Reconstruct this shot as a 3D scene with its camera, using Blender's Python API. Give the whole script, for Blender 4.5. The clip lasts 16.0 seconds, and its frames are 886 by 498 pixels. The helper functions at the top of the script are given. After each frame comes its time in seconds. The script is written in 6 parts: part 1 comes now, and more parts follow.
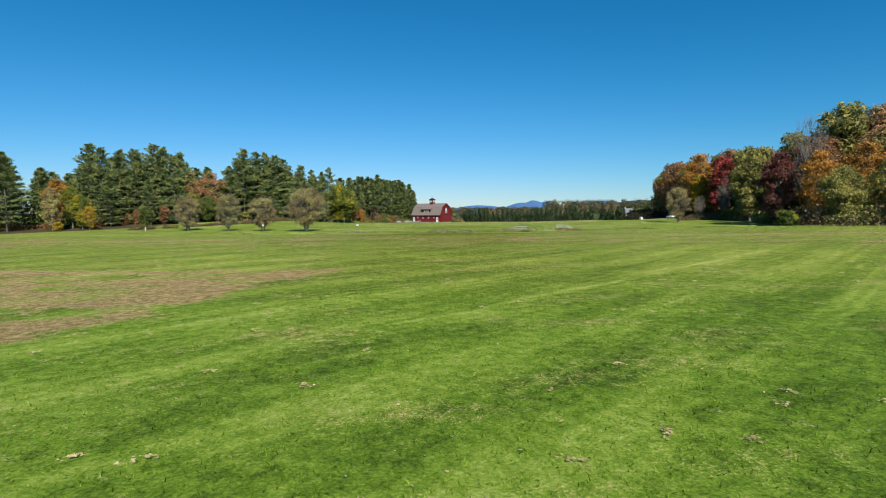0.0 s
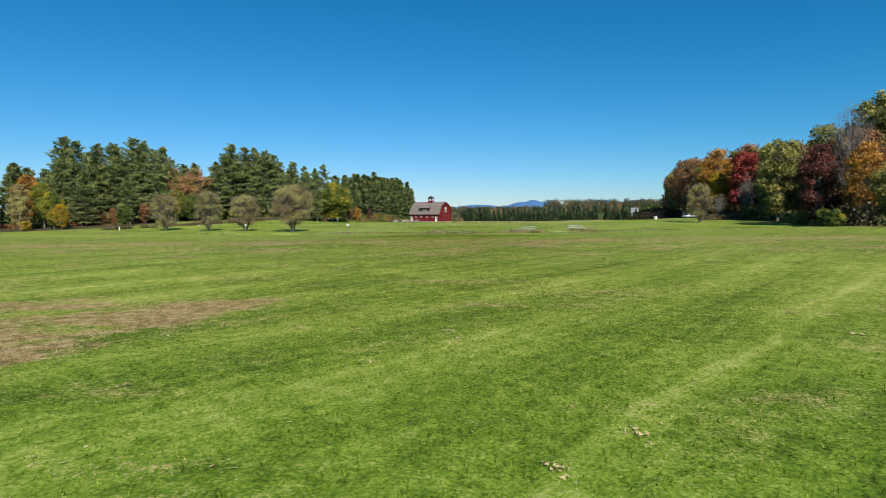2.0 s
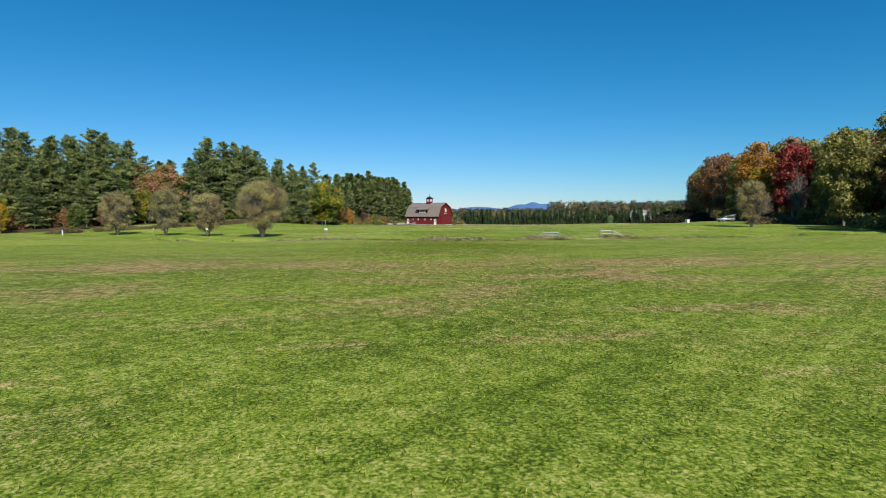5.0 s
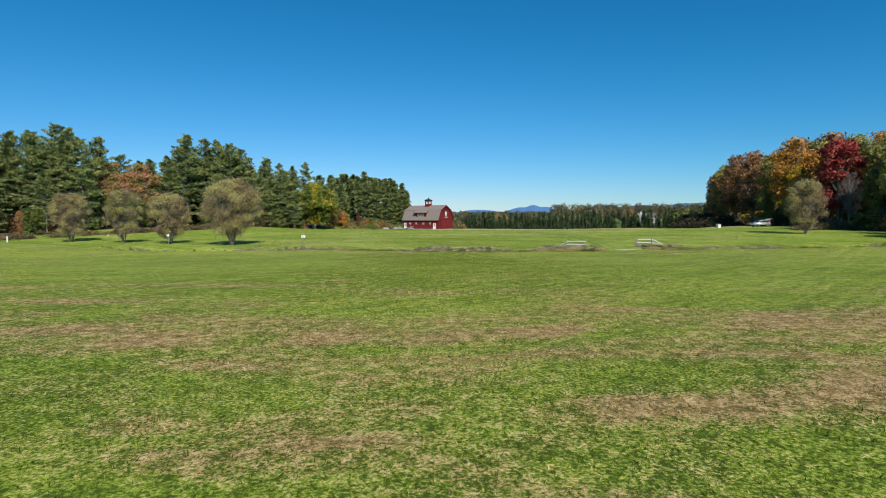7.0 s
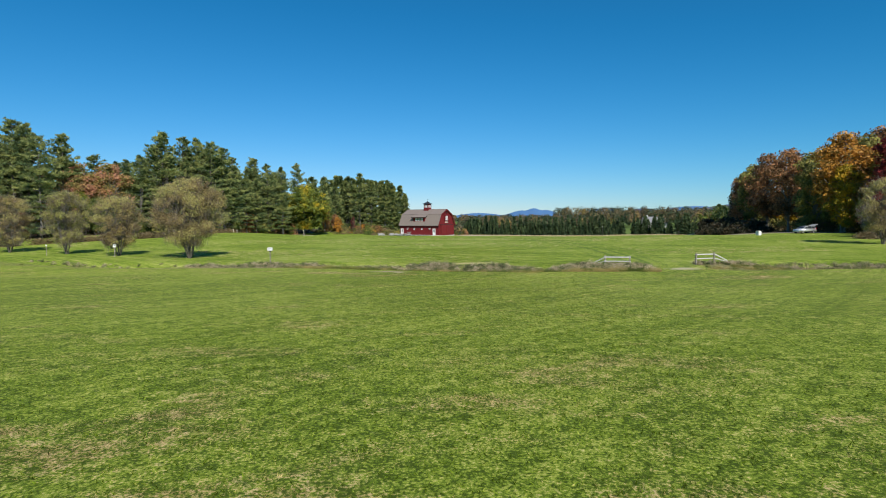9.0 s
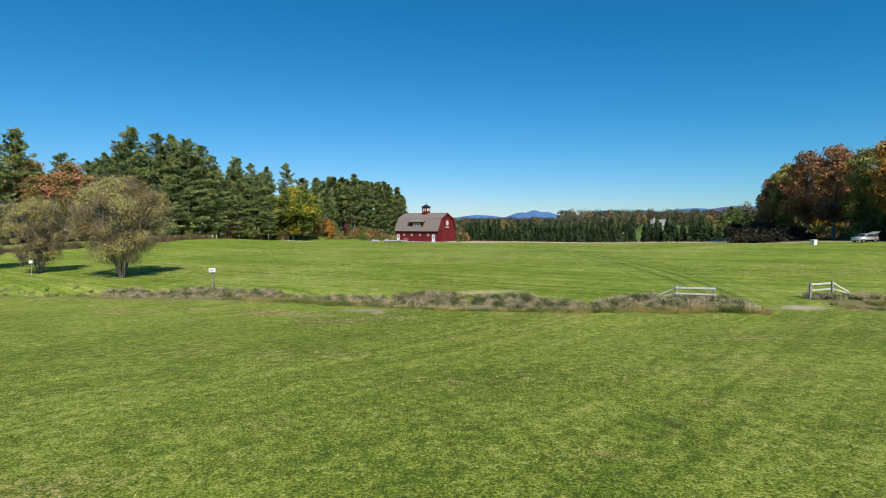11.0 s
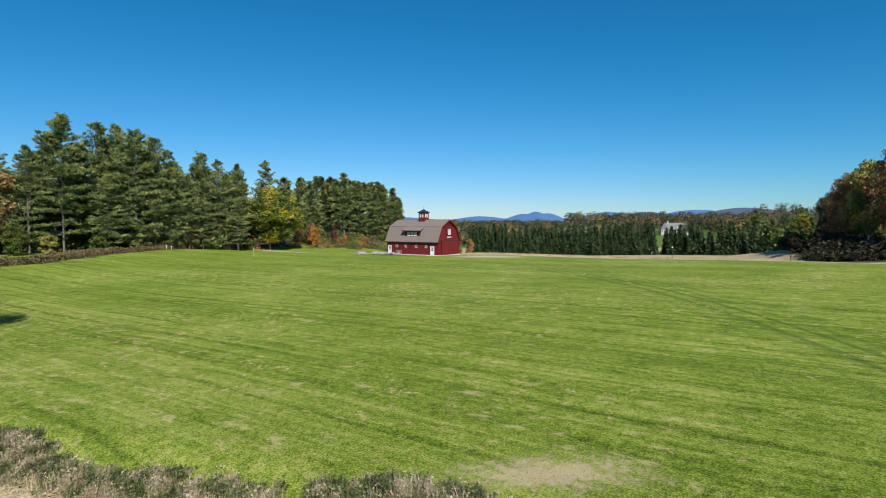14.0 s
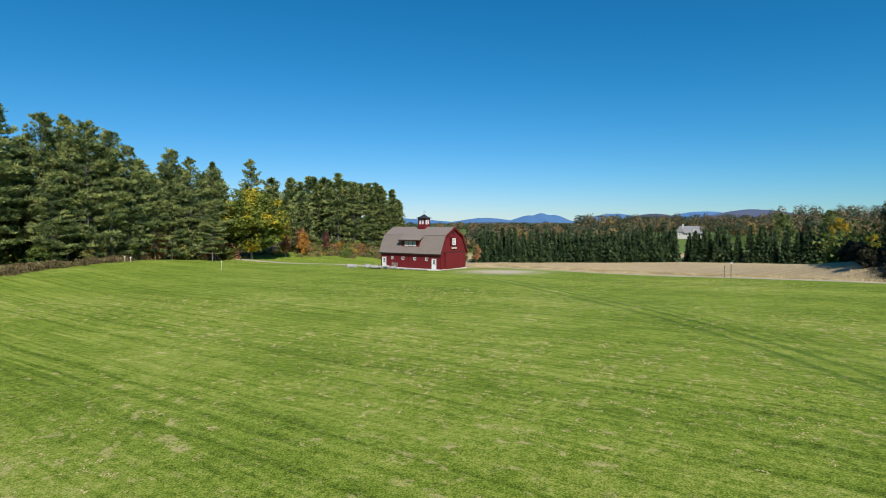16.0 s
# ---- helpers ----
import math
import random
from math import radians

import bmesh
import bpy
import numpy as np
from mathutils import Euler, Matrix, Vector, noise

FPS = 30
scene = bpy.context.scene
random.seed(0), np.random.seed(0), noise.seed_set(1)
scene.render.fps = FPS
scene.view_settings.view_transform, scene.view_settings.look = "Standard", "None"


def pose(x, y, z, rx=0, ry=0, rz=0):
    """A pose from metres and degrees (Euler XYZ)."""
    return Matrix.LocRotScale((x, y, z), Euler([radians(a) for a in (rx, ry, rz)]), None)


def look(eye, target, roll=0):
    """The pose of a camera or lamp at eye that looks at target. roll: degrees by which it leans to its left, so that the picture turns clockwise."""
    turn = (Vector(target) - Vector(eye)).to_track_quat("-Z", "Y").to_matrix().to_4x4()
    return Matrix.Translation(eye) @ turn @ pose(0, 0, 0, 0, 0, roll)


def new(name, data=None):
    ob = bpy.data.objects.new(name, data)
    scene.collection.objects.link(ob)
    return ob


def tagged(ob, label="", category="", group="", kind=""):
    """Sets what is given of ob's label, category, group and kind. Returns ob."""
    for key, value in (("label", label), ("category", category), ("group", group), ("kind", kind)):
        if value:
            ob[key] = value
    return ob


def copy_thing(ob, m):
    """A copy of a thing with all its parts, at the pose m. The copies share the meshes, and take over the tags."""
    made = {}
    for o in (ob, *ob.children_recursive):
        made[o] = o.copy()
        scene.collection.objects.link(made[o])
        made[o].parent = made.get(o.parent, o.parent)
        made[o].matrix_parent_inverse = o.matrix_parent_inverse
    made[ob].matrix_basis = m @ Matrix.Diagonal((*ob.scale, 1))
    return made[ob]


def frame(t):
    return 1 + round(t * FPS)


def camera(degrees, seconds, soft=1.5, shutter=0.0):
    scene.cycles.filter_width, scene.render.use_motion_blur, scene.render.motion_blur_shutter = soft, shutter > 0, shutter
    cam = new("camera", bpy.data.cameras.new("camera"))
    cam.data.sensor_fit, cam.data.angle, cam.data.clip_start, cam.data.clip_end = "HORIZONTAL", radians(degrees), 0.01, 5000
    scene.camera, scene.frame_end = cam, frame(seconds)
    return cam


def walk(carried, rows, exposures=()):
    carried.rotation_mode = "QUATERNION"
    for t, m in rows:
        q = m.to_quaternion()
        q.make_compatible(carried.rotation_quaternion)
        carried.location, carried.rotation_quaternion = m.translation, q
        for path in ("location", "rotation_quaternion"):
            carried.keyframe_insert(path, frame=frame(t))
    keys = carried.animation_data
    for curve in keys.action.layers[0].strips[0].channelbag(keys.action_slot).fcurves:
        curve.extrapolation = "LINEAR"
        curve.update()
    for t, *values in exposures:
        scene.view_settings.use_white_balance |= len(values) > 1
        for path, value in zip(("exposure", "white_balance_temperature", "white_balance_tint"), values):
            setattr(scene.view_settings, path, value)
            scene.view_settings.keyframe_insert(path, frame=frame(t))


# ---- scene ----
cam = camera(77.83, 16.0, soft=1.0)
PATH = [
    (0, pose(0.000, 0.000, 6.564, 86.100, 0.505, 0.616)),
    (0.5, pose(-0.077, 2.957, 6.480, 86.065, 0.484, 0.596)),
    (1, pose(-0.125, 6.044, 6.429, 86.042, 0.461, 0.574)),
    (1.5, pose(-0.140, 9.355, 6.417, 86.040, 0.437, 0.552)),
    (2, pose(-0.158, 12.754, 6.392, 86.031, 0.413, 0.537)),
    (2.5, pose(-0.180, 16.245, 6.357, 86.022, 0.389, 0.523)),
    (3, pose(-0.209, 19.818, 6.318, 86.031, 0.364, 0.527)),
    (3.5, pose(-0.243, 23.456, 6.281, 86.066, 0.340, 0.545)),
    (6, pose(-0.480, 43.566, 6.266, 86.409, 0.273, 0.484)),
    (6.5, pose(-0.533, 47.664, 6.359, 86.479, 0.265, 0.495)),
    (7, pose(-0.584, 51.765, 6.465, 86.562, 0.260, 0.496)),
    (7.5, pose(-0.638, 55.865, 6.583, 86.668, 0.260, 0.491)),
    (8, pose(-0.693, 59.965, 6.712, 86.769, 0.268, 0.488)),
    (8.5, pose(-0.749, 64.082, 6.845, 86.847, 0.286, 0.492)),
    (9, pose(-0.801, 68.204, 6.980, 86.896, 0.308, 0.512)),
    (11.5, pose(-1.003, 89.568, 8.090, 87.122, 0.289, 0.545)),
    (12, pose(-1.069, 94.147, 8.377, 87.134, 0.271, 0.542)),
    (12.5, pose(-1.138, 98.840, 8.678, 87.167, 0.253, 0.550)),
    (13, pose(-1.199, 103.633, 8.990, 87.192, 0.233, 0.579)),
    (13.5, pose(-1.227, 108.523, 9.299, 87.204, 0.211, 0.602)),
    (14, pose(-1.235, 113.481, 9.602, 87.202, 0.190, 0.640)),
    (14.5, pose(-1.231, 118.490, 9.907, 87.211, 0.172, 0.710)),
    (15, pose(-1.227, 123.538, 10.223, 87.252, 0.160, 0.832)),
    (15.5, pose(-1.221, 128.611, 10.547, 87.297, 0.154, 0.979)),
    (16, pose(-1.216, 133.688, 10.877, 87.350, 0.150, 1.155)),
]
walk(cam, PATH)

# ---- light ----
world = bpy.data.worlds.new("sky")
scene.world = world
world.use_nodes = True
wn = world.node_tree.nodes
sky = wn.new("ShaderNodeTexSky")
sky.sky_type = "NISHITA"
sky.sun_disc = False
SUN_EL, SUN_AZ = 40.0, 161.0          # degrees; the sun stands behind the flight, a little to its right
sky.sun_elevation, sky.sun_rotation = radians(SUN_EL), radians(SUN_AZ)
sky.altitude, sky.air_density, sky.dust_density, sky.ozone_density = 300, 1.0, 0.0, 4.0
wn["Background"].inputs["Strength"].default_value = 0.075
# very clear, dry autumn air: where the sky is dim it scatters hardly any red, where it is bright it pales
wl = world.node_tree.links
grey, span, tint, dry = wn.new("ShaderNodeRGBToBW"), wn.new("ShaderNodeMapRange"), wn.new("ShaderNodeMix"), wn.new("ShaderNodeMix")
span.inputs["From Min"].default_value, span.inputs["From Max"].default_value = 2.5, 9.8
tint.data_type = dry.data_type = "RGBA"
dry.blend_type = "MULTIPLY"
dry.inputs[0].default_value = 1.0
tint.inputs[6].default_value, tint.inputs[7].default_value = (0.11, 0.80, 1.09, 1), (0.63, 0.815, 1.075, 1)
wl.new(sky.outputs[0], grey.inputs[0])
wl.new(grey.outputs[0], span.inputs["Value"])
wl.new(span.outputs[0], tint.inputs[0])
wl.new(sky.outputs[0], dry.inputs[6])
wl.new(tint.outputs[2], dry.inputs[7])
wl.new(dry.outputs[2], wn["Background"].inputs["Color"])
lamp = bpy.data.lights.new("sun", "SUN")
lamp.energy, lamp.angle, lamp.color = 5.0, radians(0.53), (1.0, 0.955, 0.88)
sun = new("sun", lamp)
sa = radians(SUN_AZ)
sun_from = Vector((math.sin(sa) * math.cos(radians(SUN_EL)), math.cos(sa) * math.cos(radians(SUN_EL)), math.sin(radians(SUN_EL))))
sun.matrix_basis = look(sun_from * 100, (0, 0, 0))
scene.view_settings.exposure = 0.35


# ---- materials ----
def shader(name):
    m = bpy.data.materials.new(name)
    m.use_nodes = True
    nt = m.node_tree
    nt.nodes.clear()
    return m, nt


def nd(nt, kind, **kw):
    n = nt.nodes.new(kind)
    for k, v in kw.items():
        if k in n.inputs:
            n.inputs[k].default_value = v
    return n


def tex_noise(nt, vec, scale, detail=4.0, rough=0.55, distort=0.0):
    n = nt.nodes.new("ShaderNodeTexNoise")
    n.inputs["Scale"].default_value = scale
    n.inputs["Detail"].default_value = detail
    n.inputs["Roughness"].default_value = rough
    n.inputs["Distortion"].default_value = distort
    if vec is not None:
        nt.links.new(vec, n.inputs["Vector"])
    return n.outputs["Fac"]


def ramp(nt, fac, stops, mode="LINEAR"):
    n = nt.nodes.new("ShaderNodeValToRGB")
    n.color_ramp.interpolation = mode
    e = n.color_ramp.elements
    while len(e) < len(stops):
        e.new(0.5)
    for k, (p, c) in enumerate(stops):
        e[k].position = p
        e[k].color = (*c, 1) if isinstance(c, tuple) else (c, c, c, 1)
    nt.links.new(fac, n.inputs["Fac"])
    return n.outputs["Color"]


def calc(nt, op, a, b=0.0, c=None, clamp=False):
    n = nt.nodes.new("ShaderNodeMath")
    n.operation, n.use_clamp = op, clamp
    for k, v in enumerate((a, b, c)):
        if v is None:
            continue
        if isinstance(v, (int, float)):
            n.inputs[k].default_value = v
        else:
            nt.links.new(v, n.inputs[k])
    return n.outputs[0]


def mix(nt, fac, a, b, blend="MIX"):
    n = nt.nodes.new("ShaderNodeMix")
    n.data_type, n.blend_type = "RGBA", blend
    for k, v in ((0, fac), (6, a), (7, b)):
        if isinstance(v, (int, float)):
            n.inputs[k].default_value = v
        elif isinstance(v, tuple):
            n.inputs[k].default_value = (*v, 1)
        else:
            nt.links.new(v, n.inputs[k])
    return n.outputs[2]


def smooth(nt, v, lo, hi):
    n = nt.nodes.new("ShaderNodeMapRange")
    n.interpolation_type = "SMOOTHSTEP"
    n.inputs["From Min"].default_value, n.inputs["From Max"].default_value = lo, hi
    nt.links.new(v, n.inputs["Value"])
    return n.outputs["Result"]


def place(nt):
    """World position and its three parts."""
    g = nt.nodes.new("ShaderNodeNewGeometry")
    s = nt.nodes.new("ShaderNodeSeparateXYZ")
    nt.links.new(g.outputs["Position"], s.inputs[0])
    return g.outputs["Position"], s.outputs[0], s.outputs[1], s.outputs[2], g.outputs["Random Per Island"]


def scaled(nt, vec, sx, sy, sz, turn=0.0):
    n = nt.nodes.new("ShaderNodeMapping")
    n.inputs["Scale"].default_value = (sx, sy, sz)
    n.inputs["Rotation"].default_value = (0, 0, radians(turn))
    nt.links.new(vec, n.inputs["Vector"])
    return n.outputs[0]


def turned(nt, x, y, way, along, across):
    """Coordinates stretched along a compass way (degrees from ahead to the right), for streaks."""
    s, c = math.sin(radians(way)), math.cos(radians(way))
    u = calc(nt, "ADD", calc(nt, "MULTIPLY", x, s * along), calc(nt, "MULTIPLY", y, c * along))
    v = calc(nt, "SUBTRACT", calc(nt, "MULTIPLY", x, c * across), calc(nt, "MULTIPLY", y, s * across))
    n = nt.nodes.new("ShaderNodeCombineXYZ")
    nt.links.new(u, n.inputs[0])
    nt.links.new(v, n.inputs[1])
    return n.outputs[0]


def finish(nt, colour, rough=0.8, metal=0.0, bump=None, strength=0.3, dist=0.02, spec=0.3):
    b = nt.nodes.new("ShaderNodeBsdfPrincipled")
    b.inputs["Metallic"].default_value = metal
    b.inputs["Specular IOR Level"].default_value = spec
    for key, v in (("Base Color", colour), ("Roughness", rough)):
        if isinstance(v, tuple):
            b.inputs[key].default_value = (*v, 1)
        elif isinstance(v, (int, float)):
            b.inputs[key].default_value = v
        else:
            nt.links.new(v, b.inputs[key])
    if bump is not None:
        n = nt.nodes.new("ShaderNodeBump")
        n.inputs["Strength"].default_value, n.inputs["Distance"].default_value = strength, dist
        nt.links.new(bump, n.inputs["Height"])
        nt.links.new(n.outputs[0], b.inputs["Normal"])
    o = nt.nodes.new("ShaderNodeOutputMaterial")
    nt.links.new(b.outputs[0], o.inputs[0])


def leaf_material(name, stops, thin=0.3, patch=0.35, rough=0.6, own=0.55):
    """Leaves: each takes a colour of its own from stops, shifted in patches a few metres wide."""
    m, nt = shader(name)
    pos, x, y, z, rnd = place(nt)
    big = tex_noise(nt, pos, patch, 2.0)
    fac = calc(nt, "ADD", calc(nt, "MULTIPLY", rnd, own), calc(nt, "MULTIPLY", smooth(nt, big, 0.32, 0.68), 1.0 - own))
    col = ramp(nt, fac, stops)
    d = nt.nodes.new("ShaderNodeBsdfPrincipled")
    d.inputs["Roughness"].default_value = rough
    d.inputs["Specular IOR Level"].default_value = 0.25
    t = nt.nodes.new("ShaderNodeBsdfTranslucent")
    nt.links.new(col, d.inputs["Base Color"])
    nt.links.new(col, t.inputs["Color"])
    s = nt.nodes.new("ShaderNodeMixShader")
    s.inputs[0].default_value = thin
    nt.links.new(d.outputs[0], s.inputs[1])
    nt.links.new(t.outputs[0], s.inputs[2])
    o = nt.nodes.new("ShaderNodeOutputMaterial")
    nt.links.new(s.outputs[0], o.inputs[0])
    return m


def bark_material(name, a, b):
    m, nt = shader(name)
    pos, x, y, z, rnd = place(nt)
    n1 = tex_noise(nt, scaled(nt, pos, 6, 6, 1.2), 2.0, 5.0)
    n2 = tex_noise(nt, pos, 0.8, 3.0)
    col = mix(nt, n1, a, b)
    col = mix(nt, calc(nt, "MULTIPLY", n2, 0.5), col, (0.16, 0.17, 0.12))
    finish(nt, col, 0.9, bump=n1, strength=0.7, dist=0.05)
    return m


def plain(name, colour, rough=0.7, metal=0.0, vary=0.25, scale=3.0, bump=0.15, spec=0.3):
    """A painted, stony or metal surface with stains and a fine grain."""
    m, nt = shader(name)
    pos, x, y, z, rnd = place(nt)
    big, fine = tex_noise(nt, pos, scale, 4.0), tex_noise(nt, pos, scale * 14, 3.0)
    dark = tuple(c * (1 - vary) for c in colour)
    lite = tuple(min(1.0, c * (1 + vary * 0.6)) for c in colour)
    col = mix(nt, smooth(nt, big, 0.3, 0.7), dark, lite)
    col = mix(nt, calc(nt, "MULTIPLY", fine, 0.25), col, dark)
    finish(nt, col, rough, metal, fine, bump, 0.01, spec)
    return m


DITCH = (127.0, -0.2, 0.0015)          # the ditch's middle: y over x


def ditch_y(x):
    return DITCH[0] + DITCH[1] * x + DITCH[2] * x * x


def bed_y(x):
    """The ditch's lowest line, which swings to the near bank in the middle."""
    return ditch_y(x) - np.interp(x, [-60, -20, -13, -2, 4, 12, 70], [0, 0, 0.3, 2.1, 2.1, 1.4, 0])


def mown_rows(nt, x, y, way, period, wobble, half):
    """Thin lines a mower leaves, one every period metres along a compass way: 1 on the line, 0 between; and the passes, light and dark by turns."""
    s, c = math.sin(radians(way)), math.cos(radians(way))
    v = calc(nt, "SUBTRACT", calc(nt, "MULTIPLY", x, c), calc(nt, "MULTIPLY", y, s))
    v = calc(nt, "DIVIDE", calc(nt, "ADD", v, wobble), period)
    off = calc(nt, "MULTIPLY", calc(nt, "ABSOLUTE", calc(nt, "SUBTRACT", calc(nt, "FRACT", v), 0.5)), period)
    line = calc(nt, "SUBTRACT", 1.0, smooth(nt, off, half * 0.35, half))
    return line, calc(nt, "SINE", calc(nt, "MULTIPLY", v, math.pi))


def grass_colour(nt, pos, x, y):
    """Colour of the mown meadow: bright and dull turf, mowing streaks, brown bare patches, wheel tracks, the tan stubble behind the barn."""
    n_big = tex_noise(nt, pos, 0.07, 3.0)
    n_mid = tex_noise(nt, pos, 0.5, 4.0)
    n_clump = tex_noise(nt, pos, 3.0, 4.0, 0.65)
    n_fine = tex_noise(nt, pos, 17.0, 4.0, 0.80)
    wob = calc(nt, "MULTIPLY", calc(nt, "SUBTRACT", tex_noise(nt, pos, 0.11, 3.0), 0.5), 3.0)
    edge_near, pass_near = mown_rows(nt, x, y, 45, 2.4, wob, 0.24)
    rut_far, pass_far = mown_rows(nt, x, y, -57, 1.45, calc(nt, "MULTIPLY", wob, 0.6), 0.26)
    rut_wide, pass_wide = mown_rows(nt, x, y, -57, 5.8, calc(nt, "MULTIPLY", wob, 0.8), 0.40)
    worn_in = tex_noise(nt, turned(nt, x, y, -57, 0.05, 0.16), 1.0, 4.0, 0.6)
    worn_in_near = tex_noise(nt, turned(nt, x, y, 45, 0.06, 0.2), 1.0, 4.0, 0.6)
    hollow = nt.nodes.new("ShaderNodeTexVoronoi")
    hollow.inputs["Scale"].default_value = 13.0
    nt.links.new(pos, hollow.inputs["Vector"])
    tuft_shade = smooth(nt, hollow.outputs["Distance"], 0.30, 0.75)
    streak = tex_noise(nt, turned(nt, x, y, 43, 0.05, 0.75), 1.0, 4.0, 0.65, 0.6)
    streak2 = tex_noise(nt, turned(nt, x, y, -57, 0.045, 1.1), 1.0, 4.0, 0.65, 0.5)
    line = tex_noise(nt, turned(nt, x, y, 43, 0.03, 2.2), 1.0, 3.0, 0.6, 0.3)
    line2 = tex_noise(nt, turned(nt, x, y, -57, 0.025, 3.0), 1.0, 3.0, 0.6, 0.3)
    fresh = tex_noise(nt, turned(nt, x, y, 80, 0.10, 0.33), 1.0, 3.0, 0.6, 0.4)
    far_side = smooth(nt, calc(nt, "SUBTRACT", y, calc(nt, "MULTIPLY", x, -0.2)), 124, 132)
    st = mix(nt, far_side, streak, streak2)
    ln = mix(nt, far_side, line, line2)
    t = calc(nt, "ADD", calc(nt, "MULTIPLY", n_big, 0.22), calc(nt, "MULTIPLY", n_mid, 0.22))
    t = calc(nt, "ADD", t, calc(nt, "ADD", calc(nt, "MULTIPLY", calc(nt, "ADD", st, 0.73), 0.21), calc(nt, "MULTIPLY", fresh, 0.14)))
    lush = calc(nt, "SUBTRACT", 1.0, smooth(nt, y, 14, 34))
    rough = calc(nt, "MULTIPLY", smooth(nt, y, 30, 55), calc(nt, "SUBTRACT", 1.0, smooth(nt, y, 114, 128)))
    t = calc(nt, "ADD", t, calc(nt, "MULTIPLY", calc(nt, "SUBTRACT", n_clump, 0.5), calc(nt, "ADD", 0.52, calc(nt, "MULTIPLY", rough, 0.26))))
    t = calc(nt, "ADD", t, calc(nt, "MULTIPLY", calc(nt, "SUBTRACT", n_fine, 0.5), calc(nt, "ADD", calc(nt, "SUBTRACT", calc(nt, "SUBTRACT", 1.22, calc(nt, "MULTIPLY", far_side, 0.35)), calc(nt, "MULTIPLY", lush, 0.62)), calc(nt, "MULTIPLY", rough, 0.40))))
    t = calc(nt, "ADD", t, calc(nt, "MULTIPLY", calc(nt, "SUBTRACT", ln, 0.5), calc(nt, "ADD", 0.24, calc(nt, "MULTIPLY", far_side, 0.10))))
    # mown rows: soft passes and pale edges on the near meadow, narrow dark ruts with straw between them on the far one
    near_side = calc(nt, "SUBTRACT", 1.0, smooth(nt, y, 34, 60))
    marks = smooth(nt, worn_in_near, 0.48, 0.64)
    t = calc(nt, "ADD", t, calc(nt, "MULTIPLY", calc(nt, "MULTIPLY", near_side, pass_near), 0.045))
    t = calc(nt, "ADD", t, calc(nt, "MULTIPLY", calc(nt, "MULTIPLY", near_side, calc(nt, "MULTIPLY", edge_near, marks)), 0.085))
    marks = calc(nt, "MULTIPLY", smooth(nt, worn_in, 0.38, 0.58), calc(nt, "MULTIPLY", far_side, calc(nt, "SUBTRACT", 1.0, smooth(nt, calc(nt, "ADD", y, calc(nt, "MULTIPLY", x, 0.7)), 155, 205))))
    t = calc(nt, "SUBTRACT", t, calc(nt, "MULTIPLY", calc(nt, "MULTIPLY", marks, rut_far), 0.088))
    t = calc(nt, "SUBTRACT", t, calc(nt, "MULTIPLY", calc(nt, "MULTIPLY", marks, rut_wide), 0.05))
    t = calc(nt, "ADD", t, calc(nt, "MULTIPLY", calc(nt, "MULTIPLY", far_side, pass_wide), 0.022))
    t = calc(nt, "ADD", t, calc(nt, "MULTIPLY", marks, calc(nt, "ADD", 0.04, calc(nt, "MULTIPLY", pass_far, 0.035))))
    # hollows between the tufts, their shade painted in as darker turf
    t = calc(nt, "SUBTRACT", t, calc(nt, "MULTIPLY", tuft_shade, calc(nt, "SUBTRACT", 0.165, calc(nt, "MULTIPLY", lush, 0.09))))
    t = calc(nt, "ADD", t, 0.092)
    # thick dark-green growth in soft patches on the first stretch
    thick = tex_noise(nt, turned(nt, x, y, 43, 0.13, 0.42), 1.0, 4.0, 0.6, 0.5)
    t = calc(nt, "SUBTRACT", t, calc(nt, "MULTIPLY", calc(nt, "MULTIPLY", lush, smooth(nt, calc(nt, "ADD", thick, calc(nt, "MULTIPLY", smooth(nt, x, -8, 8), 0.12)), 0.40, 0.80)), 0.15))
    t = calc(nt, "SUBTRACT", t, calc(nt, "ADD", 0.068, calc(nt, "ADD", calc(nt, "MULTIPLY", rough, 0.055), calc(nt, "MULTIPLY", lush, 0.018))))
    col = ramp(nt, t, [(0.28, (0.056, 0.086, 0.008)), (0.42, (0.135, 0.195, 0.016)), (0.52, (0.208, 0.272, 0.028)),
                       (0.62, (0.315, 0.350, 0.056)), (0.78, (0.490, 0.455, 0.155))])
    col = mix(nt, calc(nt, "ADD", 0.10, calc(nt, "MULTIPLY", lush, 0.45)), col, mix(nt, 1.0, col, (0.66, 0.98, 0.70), "MULTIPLY"))
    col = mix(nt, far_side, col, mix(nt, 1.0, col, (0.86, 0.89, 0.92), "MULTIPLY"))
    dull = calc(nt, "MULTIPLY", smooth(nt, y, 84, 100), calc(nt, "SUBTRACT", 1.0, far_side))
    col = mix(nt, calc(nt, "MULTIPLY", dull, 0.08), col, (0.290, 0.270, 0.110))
    # bare, brown turf in patches, most of it on the middle of the near meadow
    n_br = tex_noise(nt, turned(nt, x, y, 85, 0.14, 0.36), 1.0, 5.0, 0.62, 0.4)
    band = calc(nt, "MULTIPLY", smooth(nt, y, 40, 58), calc(nt, "SUBTRACT", 1.0, smooth(nt, y, 70, 88)))
    # the large bare patch on the left of the first stretch, cut off by a straight mown edge
    cutoff = calc(nt, "SUBTRACT", calc(nt, "ADD", -15.9, calc(nt, "MULTIPLY", y, 0.29)), calc(nt, "ADD", x, calc(nt, "MULTIPLY", calc(nt, "SUBTRACT", n_mid, 0.5), 3.0)))
